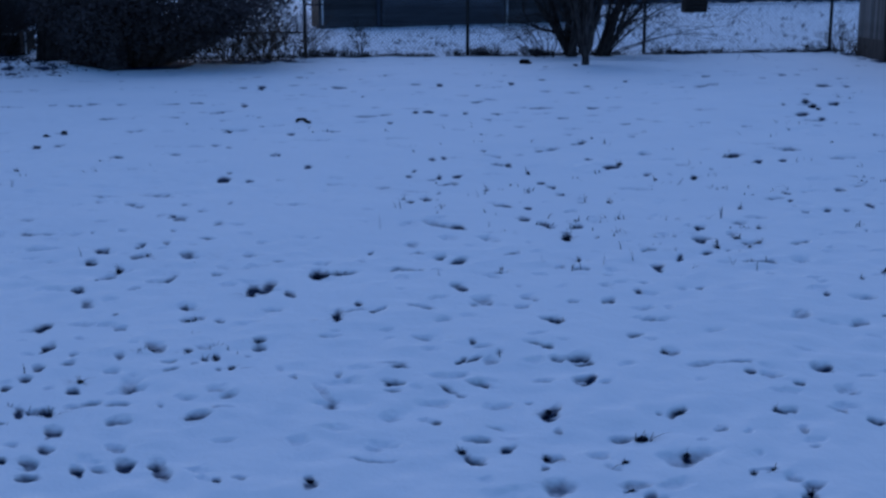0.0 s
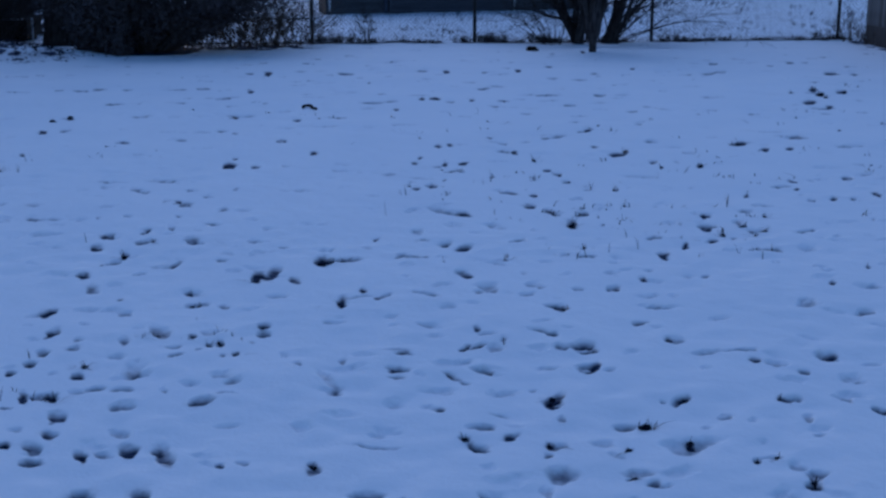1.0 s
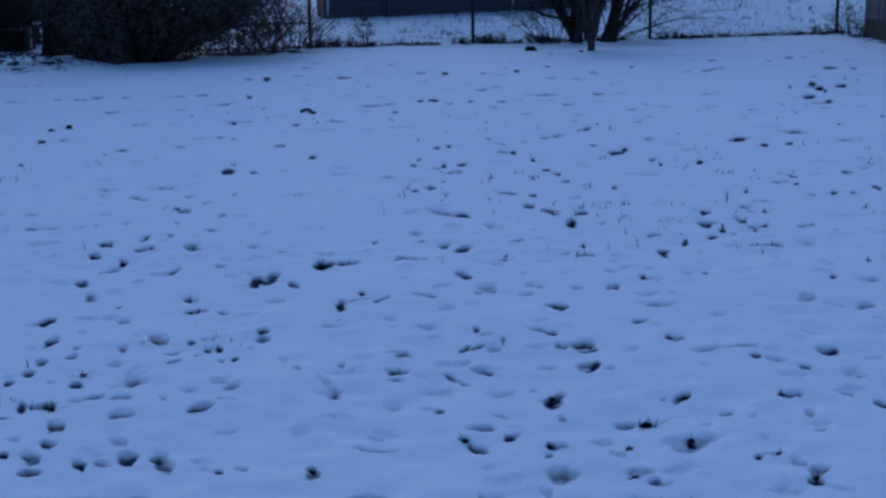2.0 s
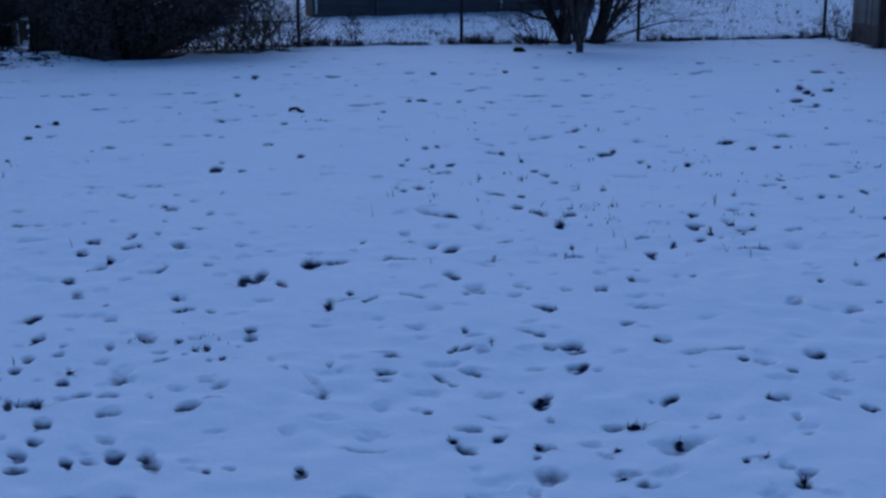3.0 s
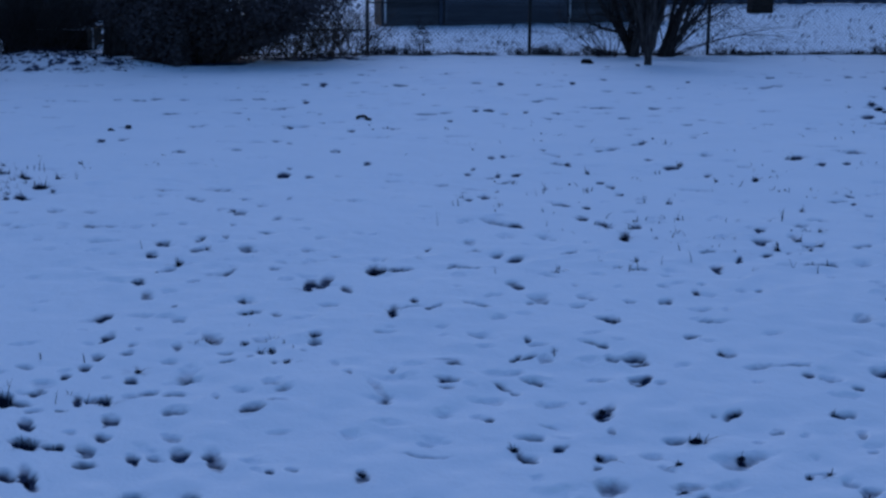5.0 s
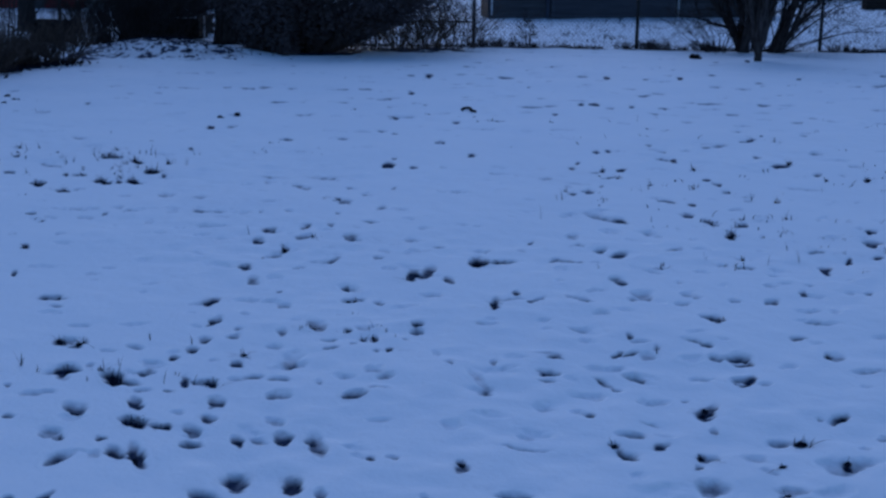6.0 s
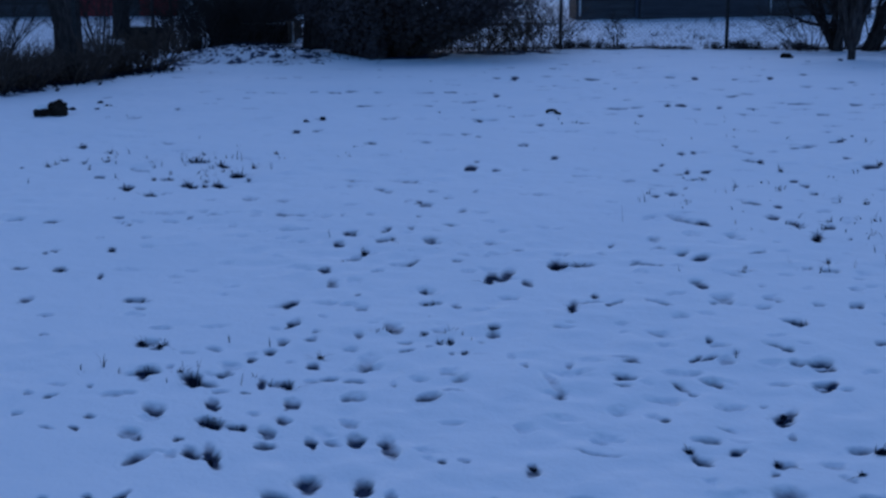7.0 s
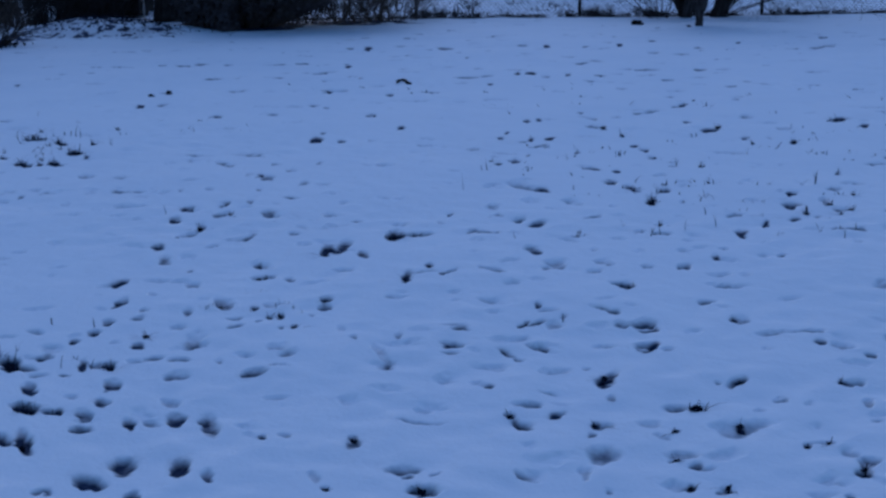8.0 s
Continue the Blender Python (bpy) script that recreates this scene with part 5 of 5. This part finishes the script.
for _ in range(420):
    x, y = rng.uniform(-6, 12), 23.6 + 8 * rng.random() ** 1.6
    if y < fence_y(x) + 0.25:
        continue
    for _ in range(rng.randint(2, 9)):
        bx, by = x + rng.gauss(0, 0.12), y + rng.gauss(0, 0.06)
        blade(rng, vs, fs, bx, by, high(bx, by) - 0.02, rng.uniform(0.03, 0.14), rng.uniform(0.004, 0.01), 1.0)
tagged(new("dry_weeds", mesh_of("dry_weeds", vs, fs, TWIG)), "dry brown weeds along the foot of the fence", "weeds", kind="stuff")

vs, fs = [], []
for _ in range(700):
    x, y = -6.75 + rng.gauss(0, 0.6), 19.25 + rng.gauss(0, 0.4)
    leaf(rng, vs, fs, x, y, high(x, y) + 0.01, rng.uniform(0.012, 0.035))
for _ in range(1500):
    t = rng.random()
    x, y = -8.5 + 0.65 * t + rng.gauss(0, 0.25), 13.0 + 4.4 * t
    leaf(rng, vs, fs, x, y, high(x, y) + 0.02, rng.uniform(0.02, 0.05))
tagged(new("leaf_litter", mesh_of("leaf_litter", vs, fs, LITTER)), "dead brown leaves scattered over the heap and brush", "leaves", kind="stuff")


def rock(name, x, y, z, size, turn, seed, label, category, group, mat, cap=False):
    """An uneven lump: an icosphere pushed in and out by noise, with a cap of snow if wanted."""
    def lump(bm, grow):
        bmesh.ops.create_icosphere(bm, subdivisions=4, radius=1.0)
        for v in bm.verts:
            q = v.co * 1.3 + Vector((seed * 3.7, 0, 0))
            f = 1 + 0.45 * noise.noise(q) + 0.22 * noise.noise(q * 2.6) + 0.1 * noise.noise(q * 6)
            v.co = Vector((v.co.x * size[0], v.co.y * size[1], v.co.z * size[2])) * f * grow
    bm = bmesh.new()
    lump(bm, 1.0)
    ob = part(name, bm, mat, None, "", False)
    ob.matrix_basis = pose(x, y, z, 0, 0, turn)
    if cap:
        bm = bmesh.new()
        lump(bm, 1.06)
        gone = [f for f in bm.faces if f.normal.z < 0.55 or f.calc_center_median().z < 0.25 * size[2]]
        bmesh.ops.delete(bm, geom=gone, context="FACES")
        part("snow_cap", bm, CAP, ob, "thin cap of snow")
    return tagged(ob, label, category, group)


CAP = two_tone("fresh_snow", (0.78, 0.8, 0.84), (0.87, 0.88, 0.9), 30.0, 0.75, None, 0.3, 0.01, 0.0, 0.05)
for k, (dx, dy, z, sx, sy, sz, turn) in enumerate(((-0.085, -0.06, 0.045, 0.075, 0.07, 0.065, 20), (0.05, 0.02, 0.055, 0.105, 0.09, 0.075, -10), (0.03, 0.06, 0.10, 0.085, 0.075, 0.05, 35))):
    rock("rock", -6.35 + dx, 11.78 + dy, z, (sx, sy, sz), turn, k + 1, "dark rough rock in a small pile on the snow", "rock", "small rock pile in the snow", STONE, k == 0)


def hose_loop(x, y):
    vs, fs = [], []
    pts = [(x - 0.045 * math.cos(q), y + 0.08 * math.sin(q), 0.014 + 0.005 * math.sin(q)) for q in np.linspace(-0.5, 3.4, 14)]
    pts += [(x + 0.045 + 0.02 * i, y - 0.05 - 0.03 * i, 0.010) for i in range(1, 4)]
    tube(pts, [0.014] * len(pts), 7, vs, fs)
    tagged(new("hose", mesh_of("hose", vs, fs, RUBBER, True)), "short looped piece of black hose on the snow", "hose")


hose_loop(-1.45, 13.0)


def leaf_clump(x, y, wide, tall, seed):
    rng = random.Random(seed)
    vs, fs = [], []
    for _ in range(int(8 + 220 * wide)):
        a, q = rng.uniform(0, 6.28), 0.5 * wide * rng.random() ** 0.6
        leaf(rng, vs, fs, x + q * math.cos(a), y + 0.7 * q * math.sin(a), high(x, y) + tall * rng.random() * (1 - q / wide), rng.uniform(0.014, 0.034))
    tagged(new("leaf_clump", mesh_of("leaf_clump", vs, fs, LITTER)), "clump of dark wet dead leaves lying on the snow", "leaves", "leaf clumps on the snow")


for k, (x, y, w, t) in enumerate(((-3.6, 12.05, 0.045, 0.012), (-3.68, 11.75, 0.05, 0.02), (-6.43, 12.99, 0.06, 0.02), (-6.17, 12.65, 0.08, 0.02), (-6.42, 12.34, 0.08, 0.02), (-6.14, 12.32, 0.06, 0.02), (-6.29, 11.84, 0.07, 0.02))):
    leaf_clump(x, y, w, t, 300 + k)
leaf_clump(2.28, 6.33, 0.03, 0.02, 340)
rock("rock", 1.38, 21.5, 0.0, (0.085, 0.075, 0.065), 10, 7, "dark rounded rock half buried near the fence", "rock", "", STONE, False)

# short stubble showing in patches all over the lawn
rng = random.Random(88)
vs, fs = [], []
patch_x, patch_y = np.array([rng.uniform(-0.5, 0.4) for _ in range(2500)]), np.array([4.2 + 18.2 * rng.random() ** 0.75 for _ in range(2500)])
patch_x = patch_x * patch_y
thick = soft_noise(patch_x, patch_y, 0.8, 21) * 0.55 + soft_noise(patch_x, patch_y, 0.25, 22) * 0.45
thick += 0.10 * np.exp(-(((patch_x - 0.5) / 1.0) ** 2) - ((patch_y - 8.2) / 2.2) ** 2) + 0.16 * np.exp(-(((patch_x + 3.9) / 0.9) ** 2) - ((patch_y - 9.3) / 0.8) ** 2)
for x, y, d in zip(patch_x, patch_y, thick):
    if d < 0.62 or y < 6.2 or y > 13:
        continue
    for _ in range(rng.randint(1, 4)):
        blade(rng, vs, fs, x + rng.gauss(0, 0.035), y + rng.gauss(0, 0.02), -0.02, rng.choice((0.03, 0.035, 0.04, 0.05, 0.075)), rng.uniform(0.0012, 0.0026) * (1 + y / 13), 1.2)
    if rng.random() < 0.3:
        leaf(rng, vs, fs, x, y, 0.002, rng.uniform(0.006, 0.013) * (1 + y / 20))
tagged(new("grass_stubble", mesh_of("grass_stubble", vs, fs, GRASS)), "sparse dead grass stubble poking through the snow", "grass", kind="stuff")
stem_shrub(-1.45, fence_y(-1.45) - 0.06, 3, 0.5, 0.021, 0.2, "short dark bare sapling beside the chain-link fence", 150)
